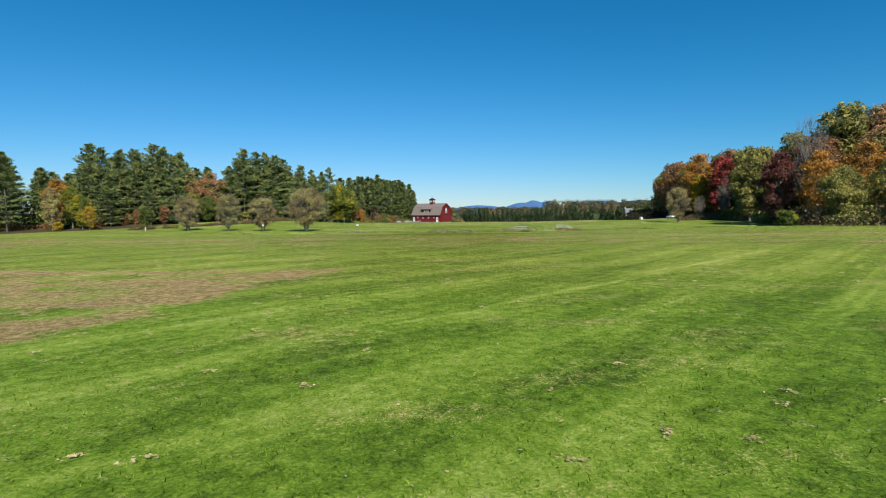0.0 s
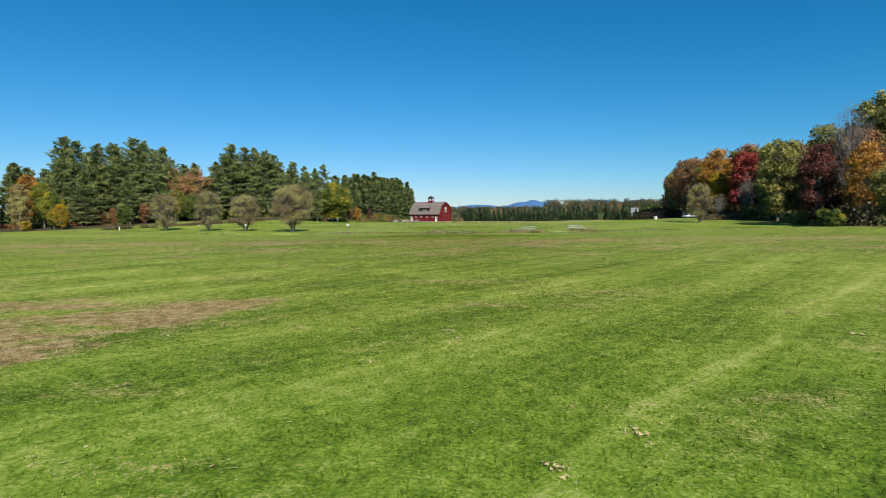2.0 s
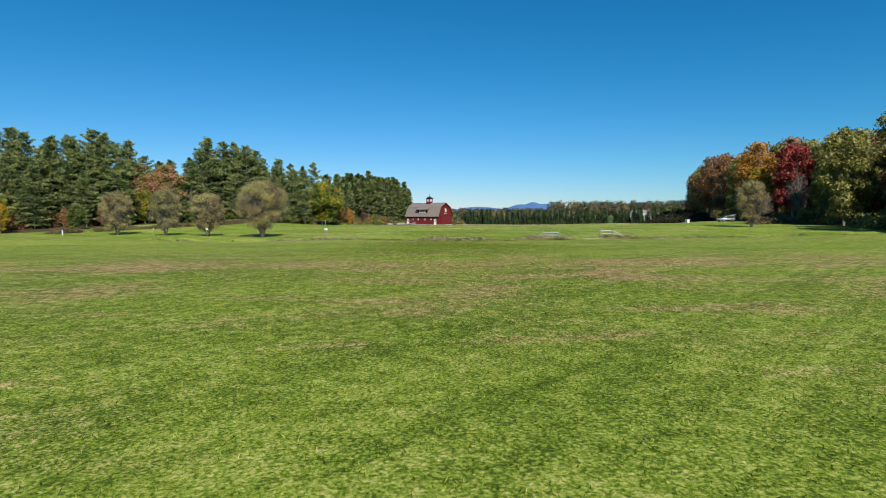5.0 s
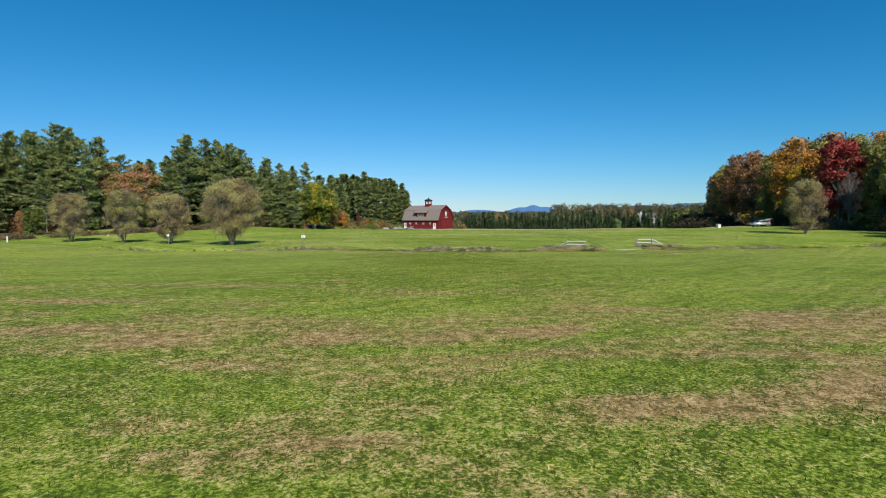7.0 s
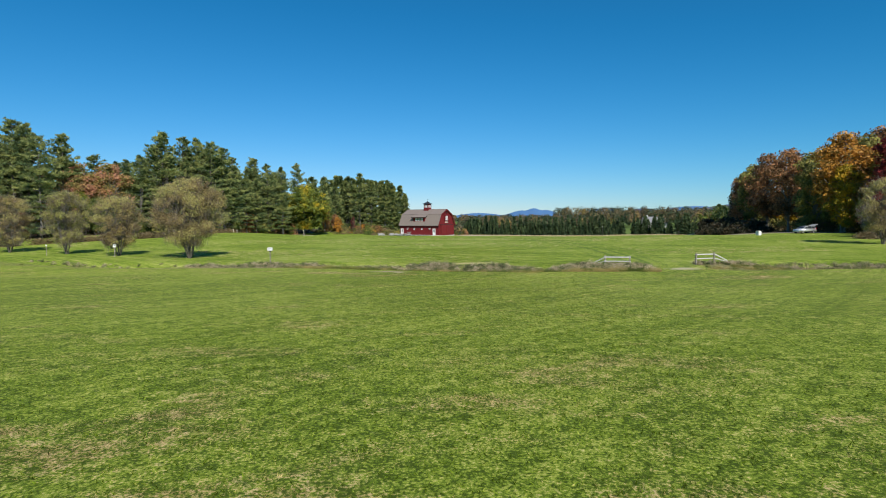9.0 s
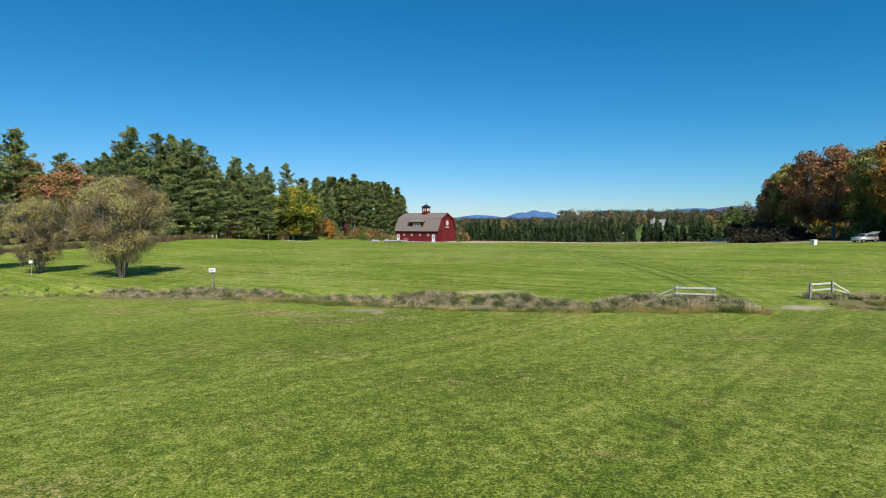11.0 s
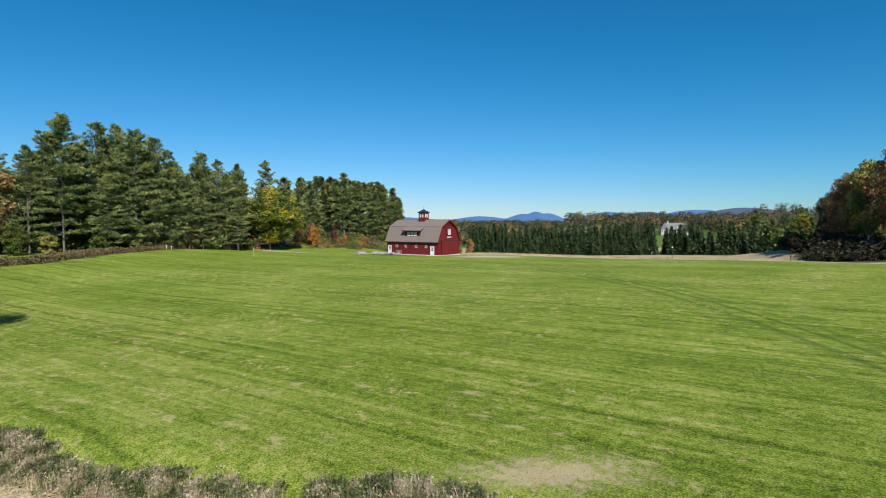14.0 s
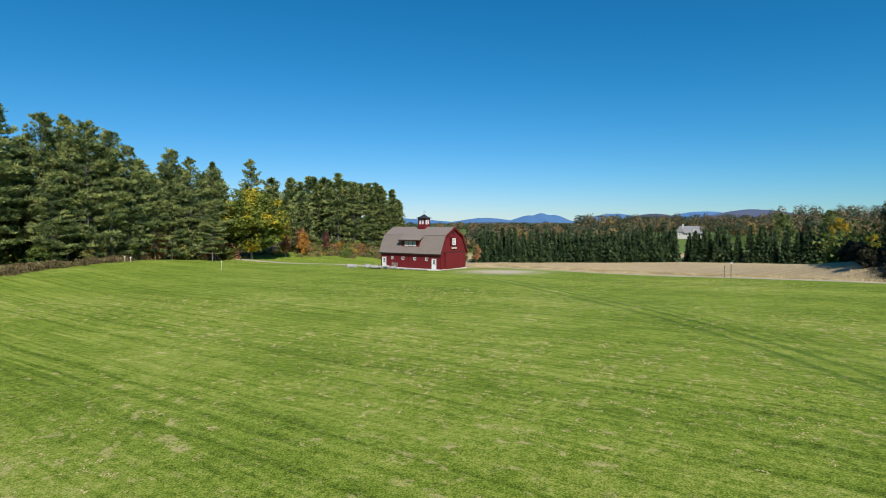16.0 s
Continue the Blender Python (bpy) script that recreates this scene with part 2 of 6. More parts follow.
    oval = calc(nt, "MULTIPLY", smooth(nt, cutoff, -0.6, 1.2), smooth(nt, x, -46, -30))
    oval = calc(nt, "MULTIPLY", oval, calc(nt, "MULTIPLY", smooth(nt, y, 7, 13), calc(nt, "SUBTRACT", 1.0, smooth(nt, calc(nt, "ADD", y, calc(nt, "MULTIPLY", n_mid, 4.0)), 34, 38))))
    rim = calc(nt, "ADD", calc(nt, "SUBTRACT", y, 118.0), calc(nt, "MULTIPLY", x, 0.2))
    rim = calc(nt, "SUBTRACT", 1.0, smooth(nt, calc(nt, "ABSOLUTE", rim), 1.5, 5.0))
    worn = calc(nt, "ADD", n_br, calc(nt, "MULTIPLY", band, 0.11))
    worn = calc(nt, "ADD", worn, calc(nt, "MULTIPLY", calc(nt, "MULTIPLY", oval, smooth(nt, calc(nt, "ADD", calc(nt, "MULTIPLY", n_mid, 0.5), calc(nt, "MULTIPLY", n_br, 0.5)), 0.36, 0.54)), 0.31))
    worn = calc(nt, "ADD", worn, calc(nt, "MULTIPLY", rim, 0.05))
    lane = calc(nt, "SUBTRACT", 1.0, smooth(nt, calc(nt, "ABSOLUTE", calc(nt, "SUBTRACT", y, calc(nt, "ADD", 66.5, calc(nt, "MULTIPLY", x, 0.07)))), 1.0, 4.5))
    worn = calc(nt, "ADD", worn, calc(nt, "MULTIPLY", lane, 0.10))
    for px, py, rx, ry in ((3.0, 60.4, 1.9, 0.8), (7.4, 61.0, 1.8, 1.3), (2.0, 66.2, 1.0, 0.8), (-8.0, 65.4, 1.6, 1.0), (-3.8, 65.6, 0.9, 0.7), (-9.0, 16.0, 0.8, 0.5), (1.5, 17.5, 0.5, 0.4), (1.0, 31.6, 1.3, 0.6), (3.2, 33.6, 0.9, 0.5), (-0.5, 30.6, 0.8, 0.4), (6.0, 85.0, 1.6, 0.5), (-6.0, 79.0, 1.0, 0.6)):
        ax, ay = calc(nt, "DIVIDE", calc(nt, "SUBTRACT", x, px), rx), calc(nt, "DIVIDE", calc(nt, "SUBTRACT", y, py), ry)
        spot = calc(nt, "SQRT", calc(nt, "ADD", calc(nt, "MULTIPLY", ax, ax), calc(nt, "MULTIPLY", ay, ay)))
        worn = calc(nt, "ADD", worn, calc(nt, "MULTIPLY", calc(nt, "SUBTRACT", 1.0, smooth(nt, spot, 0.2, 1.7)), 0.18))
    worn = calc(nt, "ADD", worn, calc(nt, "MULTIPLY", calc(nt, "SUBTRACT", n_clump, 0.5), 0.40))
    worn = calc(nt, "ADD", worn, calc(nt, "MULTIPLY", calc(nt, "SUBTRACT", n_fine, 0.5), 1.15))
    fac = calc(nt, "MULTIPLY", smooth(nt, worn, 0.62, 0.80), 0.80)
    brown = ramp(nt, calc(nt, "ADD", calc(nt, "MULTIPLY", n_clump, 0.4), calc(nt, "MULTIPLY", n_fine, 0.6)),
                 [(0.38, (0.085, 0.060, 0.022)), (0.5, (0.320, 0.185, 0.090)), (0.60, (0.620, 0.440, 0.240))])
    col = mix(nt, calc(nt, "MULTIPLY", fac, calc(nt, "SUBTRACT", 1.0, far_side)), col, brown)
    # straw-coloured cuttings
    n_cut = tex_noise(nt, turned(nt, x, y, -60, 0.6, 1.5), 1.0, 5.0, 0.7)
    cut = calc(nt, "ADD", n_cut, calc(nt, "MULTIPLY", calc(nt, "SUBTRACT", n_fine, 0.5), 0.45))
    cut = calc(nt, "ADD", cut, calc(nt, "MULTIPLY", far_side, 0.045))
    cut = calc(nt, "MULTIPLY", smooth(nt, cut, 0.62, 0.78), calc(nt, "SUBTRACT", 0.60, calc(nt, "MULTIPLY", far_side, 0.28)))
    col = mix(nt, cut, col, (0.540, 0.450, 0.215))
    # dead straw-coloured spots on the far meadow
    n_spot = tex_noise(nt, turned(nt, x, y, -60, 0.75, 1.2), 1.0, 5.0, 0.66, 0.3)
    dead = calc(nt, "ADD", n_spot, calc(nt, "MULTIPLY", calc(nt, "SUBTRACT", n_fine, 0.5), 0.30))
    dead = calc(nt, "ADD", dead, calc(nt, "MULTIPLY", calc(nt, "SUBTRACT", n_big, 0.5), 0.35))
    dead = calc(nt, "MULTIPLY", smooth(nt, dead, 0.58, 0.70), calc(nt, "MULTIPLY", far_side, calc(nt, "SUBTRACT", 1.0, smooth(nt, y, 180, 225))))
    col = mix(nt, calc(nt, "MULTIPLY", dead, 0.66), col, (0.500, 0.410, 0.195))
    # wheel tracks from the ditch crossing up to the barn
    dy = calc(nt, "SUBTRACT", y, 150.0)
    xc = calc(nt, "SUBTRACT", 21.0, calc(nt, "MULTIPLY", calc(nt, "MULTIPLY", dy, dy), 0.0032))
    rut = None
    for shift, deep in ((0.0, 1.0), (3.1, 0.5), (-2.3, 0.35)):
        off = calc(nt, "ABSOLUTE", calc(nt, "SUBTRACT", calc(nt, "ABSOLUTE", calc(nt, "SUBTRACT", x, calc(nt, "ADD", xc, shift))), 0.9))
        off = calc(nt, "ADD", off, calc(nt, "MULTIPLY", calc(nt, "SUBTRACT", n_mid, 0.5), 0.45))
        one = calc(nt, "SUBTRACT", 1.0, smooth(nt, off, 0.08, 0.5))
        rut = one if rut is None else calc(nt, "MAXIMUM", rut, calc(nt, "MULTIPLY", one, deep))
    rut = calc(nt, "MULTIPLY", rut, calc(nt, "MULTIPLY", smooth(nt, y, 112, 126), calc(nt, "SUBTRACT", 1.0, smooth(nt, y, 216, 232))))
    col = mix(nt, calc(nt, "MULTIPLY", rut, 0.58), col, (0.042, 0.092, 0.012))
    # stubble past the track on the far side
    edge = calc(nt, "ADD", 246.0, calc(nt, "MULTIPLY", calc(nt, "SUBTRACT", n_mid, 0.5), 5.0))
    edge = calc(nt, "SUBTRACT", edge, calc(nt, "MULTIPLY", calc(nt, "MAXIMUM", calc(nt, "SUBTRACT", x, 10.0), 0.0), 0.79))
    stub = calc(nt, "MULTIPLY", smooth(nt, calc(nt, "SUBTRACT", y, edge), -0.8, 1.5), smooth(nt, calc(nt, "ADD", x, calc(nt, "MULTIPLY", n_mid, 6.0)), 1.0, 6.0))
    tan = ramp(nt, calc(nt, "ADD", calc(nt, "MULTIPLY", n_clump, 0.5), calc(nt, "MULTIPLY", streak2, 0.5)), [(0.34, (0.240, 0.175, 0.090)), (0.5, (0.400, 0.305, 0.175)), (0.64, (0.540, 0.440, 0.275))])
    tan = mix(nt, smooth(nt, y, 420, 470), tan, (0.10, 0.15, 0.035))
    col = mix(nt, stub, col, tan)
    # bare gravel and earth: the pad beside the barn, a patch before the ditch, the crossing
    for px, py, rx, ry, tone, much in ((7.4, 234.6, 8.2, 6.4, (0.500, 0.410, 0.325), 0.95), (2.0, 129.8, 2.8, 1.1, (0.600, 0.470, 0.290), 0.75), (-6.5, 121.5, 1.6, 0.75, (0.330, 0.262, 0.190), 0.92), (-5.6, 120.6, 0.5, 0.8, (0.400, 0.340, 0.230), 0.7), (-9.4, 119.3, 1.9, 0.5, (0.400, 0.285, 0.150), 0.42), (21.6, 120.2, 1.6, 0.8, (0.480, 0.410, 0.310), 0.8)):
        ax, ay = calc(nt, "DIVIDE", calc(nt, "SUBTRACT", x, px), rx), calc(nt, "DIVIDE", calc(nt, "SUBTRACT", y, py), ry)
        far = calc(nt, "SQRT", calc(nt, "ADD", calc(nt, "MULTIPLY", ax, ax), calc(nt, "MULTIPLY", ay, ay)))
        far = calc(nt, "ADD", far, calc(nt, "MULTIPLY", calc(nt, "SUBTRACT", n_mid, 0.5), 1.1))
        far = calc(nt, "ADD", far, calc(nt, "MULTIPLY", calc(nt, "SUBTRACT", n_clump, 0.5), 3.0))
        far = calc(nt, "ADD", far, calc(nt, "MULTIPLY", calc(nt, "SUBTRACT", n_fine, 0.5), 1.6))
        bare = calc(nt, "MULTIPLY", calc(nt, "SUBTRACT", 1.0, smooth(nt, far, 0.25, 1.25)), much)
        dark = tuple(c * 0.6 for c in tone)
        col = mix(nt, bare, col, mix(nt, n_fine, dark, tuple(c * 1.3 for c in tone)))
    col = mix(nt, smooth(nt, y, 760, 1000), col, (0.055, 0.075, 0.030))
    # brown thatch under the ditch's weeds
    dd = calc(nt, "ADD", calc(nt, "SUBTRACT", y, 124.7), calc(nt, "SUBTRACT", calc(nt, "MULTIPLY", x, 0.2), calc(nt, "MULTIPLY", calc(nt, "MULTIPLY", x, x), 0.0015)))
    dd = calc(nt, "ADD", calc(nt, "ABSOLUTE", dd), calc(nt, "MULTIPLY", calc(nt, "SUBTRACT", n_mid, 0.5), 2.0))
    thatch = calc(nt, "MULTIPLY", calc(nt, "SUBTRACT", 1.0, smooth(nt, dd, 1.6, 3.4)), smooth(nt, calc(nt, "ABSOLUTE", calc(nt, "SUBTRACT", x, 21.3)), 2.2, 3.4))
    thatch = calc(nt, "MULTIPLY", thatch, calc(nt, "SUBTRACT", 0.8, calc(nt, "MULTIPLY", smooth(nt, calc(nt, "ABSOLUTE", x), 28, 60), 0.45)))
    col = mix(nt, thatch, col, mix(nt, n_clump, (0.110, 0.100, 0.045), (0.270, 0.220, 0.120)))
    # leaf litter under the woods on both sides
    wl = calc(nt, "SUBTRACT", calc(nt, "SUBTRACT", -52.0, x), calc(nt, "MULTIPLY", calc(nt, "SUBTRACT", 318.0, y), 0.42))
    wl = smooth(nt, calc(nt, "ADD", wl, calc(nt, "MULTIPLY", calc(nt, "SUBTRACT", n_mid, 0.5), 6.0)), -1.0, 2.0)
    wr = calc(nt, "SUBTRACT", calc(nt, "SUBTRACT", x, 66.0), calc(nt, "MULTIPLY", calc(nt, "SUBTRACT", y, 100.0), 0.20))
    wr = smooth(nt, calc(nt, "ADD", wr, calc(nt, "MULTIPLY", calc(nt, "SUBTRACT", n_mid, 0.5), 6.0)), 0.0, 3.0)
    wr = calc(nt, "MULTIPLY", wr, calc(nt, "MULTIPLY", smooth(nt, calc(nt, "ADD", y, calc(nt, "MULTIPLY", n_mid, 12.0)), 92, 104), calc(nt, "SUBTRACT", 1.0, smooth(nt, y, 212, 226))))
    # past the dirt track this litter tone also paints the wood's shade
    track_shade = calc(nt, "SUBTRACT", calc(nt, "SUBTRACT", x, 62.0), calc(nt, "MULTIPLY", calc(nt, "SUBTRACT", y, 215.0), 0.64))
    track_shade = calc(nt, "MULTIPLY", smooth(nt, calc(nt, "ADD", track_shade, calc(nt, "MULTIPLY", calc(nt, "SUBTRACT", n_mid, 0.5), 6.0)), -2.0, 2.0), smooth(nt, calc(nt, "ADD", y, calc(nt, "MULTIPLY", x, 0.79)), 256.5, 258.5))
    wr = calc(nt, "MAXIMUM", wr, track_shade)
    litter_shade = ramp(nt, n_clump, [(0.3, (0.038, 0.034, 0.016)), (0.7, (0.105, 0.080, 0.040))])
    near = calc(nt, "SUBTRACT", 1.0, smooth(nt, y, 400, 420))
    col = mix(nt, calc(nt, "MULTIPLY", calc(nt, "MAXIMUM", wl, wr), near), col, litter_shade)
    return col, n_clump, n_fine


def ground_material():
    m, nt = shader("meadow")
    pos, x, y, z, rnd = place(nt)
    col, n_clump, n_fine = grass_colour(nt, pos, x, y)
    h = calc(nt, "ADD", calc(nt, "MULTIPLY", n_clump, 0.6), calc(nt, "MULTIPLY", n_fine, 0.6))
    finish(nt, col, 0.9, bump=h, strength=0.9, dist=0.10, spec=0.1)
    return m


def blade_material():
    m, nt = shader("grass_blades")
    pos, x, y, z, rnd = place(nt)
    col, a, b = grass_colour(nt, pos, x, y)
    col = mix(nt, 1.0, col, ramp(nt, rnd, [(0.0, 0.50), (0.6, 0.95), (1.0, 1.35)]), "MULTIPLY")
    d = nd(nt, "ShaderNodeBsdfDiffuse")
    t = nd(nt, "ShaderNodeBsdfTranslucent")
    nt.links.new(col, d.inputs[0])
    nt.links.new(col, t.inputs[0])
    s = nt.nodes.new("ShaderNodeMixShader")
    s.inputs[0].default_value = 0.35
    nt.links.new(d.outputs[0], s.inputs[1])
    nt.links.new(t.outputs[0], s.inputs[2])
    o = nt.nodes.new("ShaderNodeOutputMaterial")
    nt.links.new(s.outputs[0], o.inputs[0])
    return m


def siding_material():
    m, nt = shader("red_board_siding")
    pos, x, y, z, rnd = place(nt)
    n1, n2 = tex_noise(nt, scaled(nt, pos, 3, 3, 0.5), 2.0, 4.0), tex_noise(nt, pos, 0.5, 3.0)
    col = mix(nt, n1, (0.105, 0.009, 0.011), (0.165, 0.013, 0.015))
    col = mix(nt, calc(nt, "MULTIPLY", smooth(nt, n2, 0.45, 0.75), 0.35), col, (0.090, 0.009, 0.010))
    finish(nt, col, 0.62, bump=n1, strength=0.25, dist=0.01)
    return m


def shingle_material():
    m, nt = shader("weathered_shingle")
    pos, x, y, z, rnd = place(nt)
    n1, n2 = tex_noise(nt, pos, 5.0, 4.0, 0.7), tex_noise(nt, pos, 0.35, 3.0)
    col = ramp(nt, n1, [(0.3, (0.140, 0.112, 0.098)), (0.7, (0.225, 0.186, 0.164))])
    col = mix(nt, calc(nt, "MULTIPLY", smooth(nt, n2, 0.4, 0.7), 0.3), col, (0.20, 0.165, 0.14))
    w = calc(nt, "FRACT", calc(nt, "MULTIPLY", z, 6.5))
    finish(nt, col, 0.9, bump=calc(nt, "ADD", w, n1), strength=0.5, dist=0.02)
    return m


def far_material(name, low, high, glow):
    """Distant ridges: a plain backdrop, kilometres off, blue haze painted in and glowing faintly."""
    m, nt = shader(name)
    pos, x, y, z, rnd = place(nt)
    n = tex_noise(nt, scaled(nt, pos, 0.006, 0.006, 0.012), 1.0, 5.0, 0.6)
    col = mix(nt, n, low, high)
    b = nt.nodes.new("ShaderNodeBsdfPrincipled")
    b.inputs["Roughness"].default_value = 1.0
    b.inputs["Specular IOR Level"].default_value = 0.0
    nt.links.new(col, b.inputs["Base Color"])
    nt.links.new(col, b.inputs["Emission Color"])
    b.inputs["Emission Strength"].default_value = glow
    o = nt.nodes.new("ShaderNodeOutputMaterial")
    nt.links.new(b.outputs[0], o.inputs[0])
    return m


M_GROUND, M_BLADE = ground_material(), blade_material()
M_RED, M_SHINGLE = siding_material(), shingle_material()
M_REDTRIM = plain("red_trim", (0.125, 0.009, 0.011), 0.6)
M_DARKTRIM = plain("dark_eave", (0.040, 0.022, 0.020), 0.7)
M_WHITE = plain("white_paint", (0.66, 0.66, 0.64), 0.5, vary=0.10)
M_CREAM = plain("cream_sign", (0.62, 0.56, 0.46), 0.6, vary=0.1)
M_GLASS = plain("window_glass", (0.130, 0.140, 0.145), 0.10, vary=0.3, bump=0.0, spec=0.6)
M_COPPER = plain("dark_metal_roof", (0.050, 0.050, 0.055), 0.45, 0.4)
M_IRON = plain("black_iron", (0.020, 0.020, 0.022), 0.5, 0.6)
M_STONE = plain("field_stone", (0.320, 0.310, 0.295), 0.85, vary=0.35, scale=1.8, bump=0.6)
M_GRAVEL = plain("grey_gravel", (0.330, 0.275, 0.220), 0.95, vary=0.35, scale=2.5, bump=0.9)
M_PATH = plain("pale_gravel_track", (0.400, 0.345, 0.270), 0.95, vary=0.25, scale=1.5, bump=0.8)
M_BED = plain("dry_straw_bed", (0.500, 0.415, 0.285), 0.95, vary=0.5, scale=1.4, bump=1.0)
M_RAIL = plain("weathered_rail", (0.480, 0.465, 0.440), 0.8, vary=0.3, scale=5.0, bump=0.5)
M_POST = plain("grey_post_wood", (0.260, 0.230, 0.195), 0.85, vary=0.4, scale=5.0, bump=0.5)
M_DKPOST = plain("dark_post", (0.055, 0.055, 0.045), 0.8, vary=0.3)
M_CONCRETE = plain("pale_slab", (0.520, 0.500, 0.460), 0.9, vary=0.2)
M_CAR = plain("silver_car_paint", (0.560, 0.580, 0.600), 0.25, 0.55, vary=0.04, bump=0.0, spec=0.5)
M_CARGLASS = plain("car_glass", (0.020, 0.025, 0.030), 0.05, vary=0.1, bump=0.0, spec=0.6)
M_RUBBER = plain("black_rubber", (0.022, 0.022, 0.022), 0.8)
M_RIM = plain("alloy_rim", (0.500, 0.500, 0.510), 0.3, 0.8)
M_REDLAMP = plain("red_lamp", (0.350, 0.015, 0.015), 0.25, vary=0.1, bump=0.0)
M_CLEAR = plain("clear_lamp_sky_pane", (0.560, 0.580, 0.580), 0.15, vary=0.05, bump=0.0)
M_ROOFGREY = plain("grey_house_roof", (0.200, 0.200, 0.210), 0.9)
M_HOUSE = plain("pale_house_wall", (0.400, 0.395, 0.380), 0.8, vary=0.1)
M_INK = plain("dark_ink", (0.050, 0.045, 0.040), 0.7)
M_RIDGE = far_material("haze_blue_ridge", (0.048, 0.112, 0.228), (0.066, 0.138, 0.262), 0.40)
M_RIDGE_NEAR = far_material("hazed_wooded_ridge", (0.046, 0.072, 0.135), (0.085, 0.090, 0.125), 0.30)

M_PINE = leaf_material("pine_needles", [(0.1, (0.048, 0.084, 0.032)), (0.5, (0.165, 0.210, 0.070)), (0.9, (0.370, 0.385, 0.125))], 0.24, 0.5, own=0.30)
M_SPRUCE = leaf_material("spruce_needles", [(0.1, (0.020, 0.042, 0.018)), (0.5, (0.042, 0.074, 0.028)), (0.9, (0.092, 0.126, 0.046))], 0.12, 0.2)
M_GREENLEAF = leaf_material("green_leaves", [(0.1, (0.040, 0.075, 0.015)), (0.5, (0.095, 0.135, 0.026)), (0.9, (0.190, 0.190, 0.035))], 0.26)
M_OLIVE = leaf_material("olive_leaves", [(0.1, (0.066, 0.078, 0.024)), (0.5, (0.220, 0.212, 0.054)), (0.9, (0.430, 0.375, 0.086))], 0.24)
M_YELLOW = leaf_material("yellow_leaves", [(0.15, (0.130, 0.130, 0.016)), (0.45, (0.330, 0.240, 0.018)), (0.85, (0.560, 0.330, 0.018))], 0.26)
M_ORANGE = leaf_material("orange_leaves", [(0.15, (0.120, 0.075, 0.018)), (0.5, (0.390, 0.190, 0.034)), (0.85, (0.600, 0.290, 0.044))], 0.24)
M_RUST = leaf_material("rust_leaves", [(0.15, (0.090, 0.062, 0.028)), (0.5, (0.285, 0.142, 0.060)), (0.85, (0.470, 0.230, 0.092))], 0.24)
M_CRIMSON = leaf_material("crimson_leaves", [(0.15, (0.090, 0.016, 0.014)), (0.5, (0.260, 0.034, 0.032)), (0.85, (0.420, 0.090, 0.056))], 0.26)
M_MAROON = leaf_material("maroon_leaves", [(0.15, (0.045, 0.022, 0.016)), (0.5, (0.110, 0.036, 0.028)), (0.85, (0.200, 0.062, 0.042))], 0.22)
M_WILLOW = leaf_material("willow_leaves", [(0.12, (0.160, 0.115, 0.056)), (0.38, (0.300, 0.225, 0.095)), (0.62, (0.390, 0.330, 0.115)), (0.90, (0.440, 0.440, 0.140))], 0.28, 0.2, own=0.45)
M_WILLOW_GREEN = leaf_material("greenish_willow_leaves", [(0.1, (0.130, 0.110, 0.050)), (0.5, (0.250, 0.225, 0.080)), (0.9, (0.400, 0.400, 0.110))], 0.3, 0.45, own=0.4)
M_TURNING = leaf_material("turning_leaves", [(0.15, (0.070, 0.105, 0.018)), (0.50, (0.170, 0.200, 0.028)), (0.72, (0.310, 0.290, 0.028)), (0.95, (0.520, 0.350, 0.022))], 0.28, 0.22, own=0.35)
M_PINK = leaf_material("salmon_leaves", [(0.12, (0.115, 0.120, 0.034)), (0.38, (0.260, 0.200, 0.060)), (0.62, (0.390, 0.215, 0.090)), (0.9, (0.480, 0.225, 0.150))], 0.26, 0.28, own=0.34)
M_TWIG = leaf_material("bare_twigs", [(0.1, (0.090, 0.070, 0.060)), (0.5, (0.170, 0.135, 0.115)), (0.9, (0.260, 0.210, 0.170))], 0.1, 0.5)
M_WEED = leaf_material("dry_weeds", [(0.12, (0.060, 0.040, 0.030)), (0.22, (0.045, 0.072, 0.018)), (0.38, (0.110, 0.140, 0.045)), (0.52, (0.215, 0.205, 0.100)),
                                     (0.68, (0.310, 0.235, 0.150)), (0.90, (0.520, 0.440, 0.310))], 0.15, 1.3, own=0.38)
M_BANK = leaf_material("bank_grass", [(0.1, (0.060, 0.085, 0.016)), (0.36, (0.145, 0.175, 0.032)), (0.56, (0.245, 0.225, 0.062)), (0.85, (0.420, 0.320, 0.130))], 0.26, 0.6, own=0.40)
M_DRYLEAF = leaf_material("fallen_leaf", [(0.1, (0.330, 0.240, 0.105)), (0.5, (0.500, 0.400, 0.190)), (0.9, (0.640, 0.530, 0.290))], 0.3)
M_STRAW = leaf_material("cut_straw", [(0.1, (0.250, 0.240, 0.080)), (0.5, (0.420, 0.360, 0.160)), (0.9, (0.580, 0.470, 0.240))], 0.1)
M_FARWOOD = leaf_material("autumn_wood", [(0.12, (0.030, 0.052, 0.026)), (0.36, (0.066, 0.080, 0.034)), (0.52, (0.105, 0.086, 0.045)),
                                          (0.70, (0.140, 0.092, 0.048)), (0.90, (0.215, 0.160, 0.045))], 0.15, 0.075, own=0.16)
M_TAN = leaf_material("dry_tall_grass", [(0.1, (0.300, 0.230, 0.120)), (0.5, (0.480, 0.385, 0.215)), (0.9, (0.640, 0.540, 0.340))], 0.2, 0.25)
M_BRUSH = leaf_material("brown_brush", [(0.1, (0.065, 0.060, 0.024)), (0.5, (0.150, 0.112, 0.052)), (0.9, (0.250, 0.180, 0.090))], 0.2)
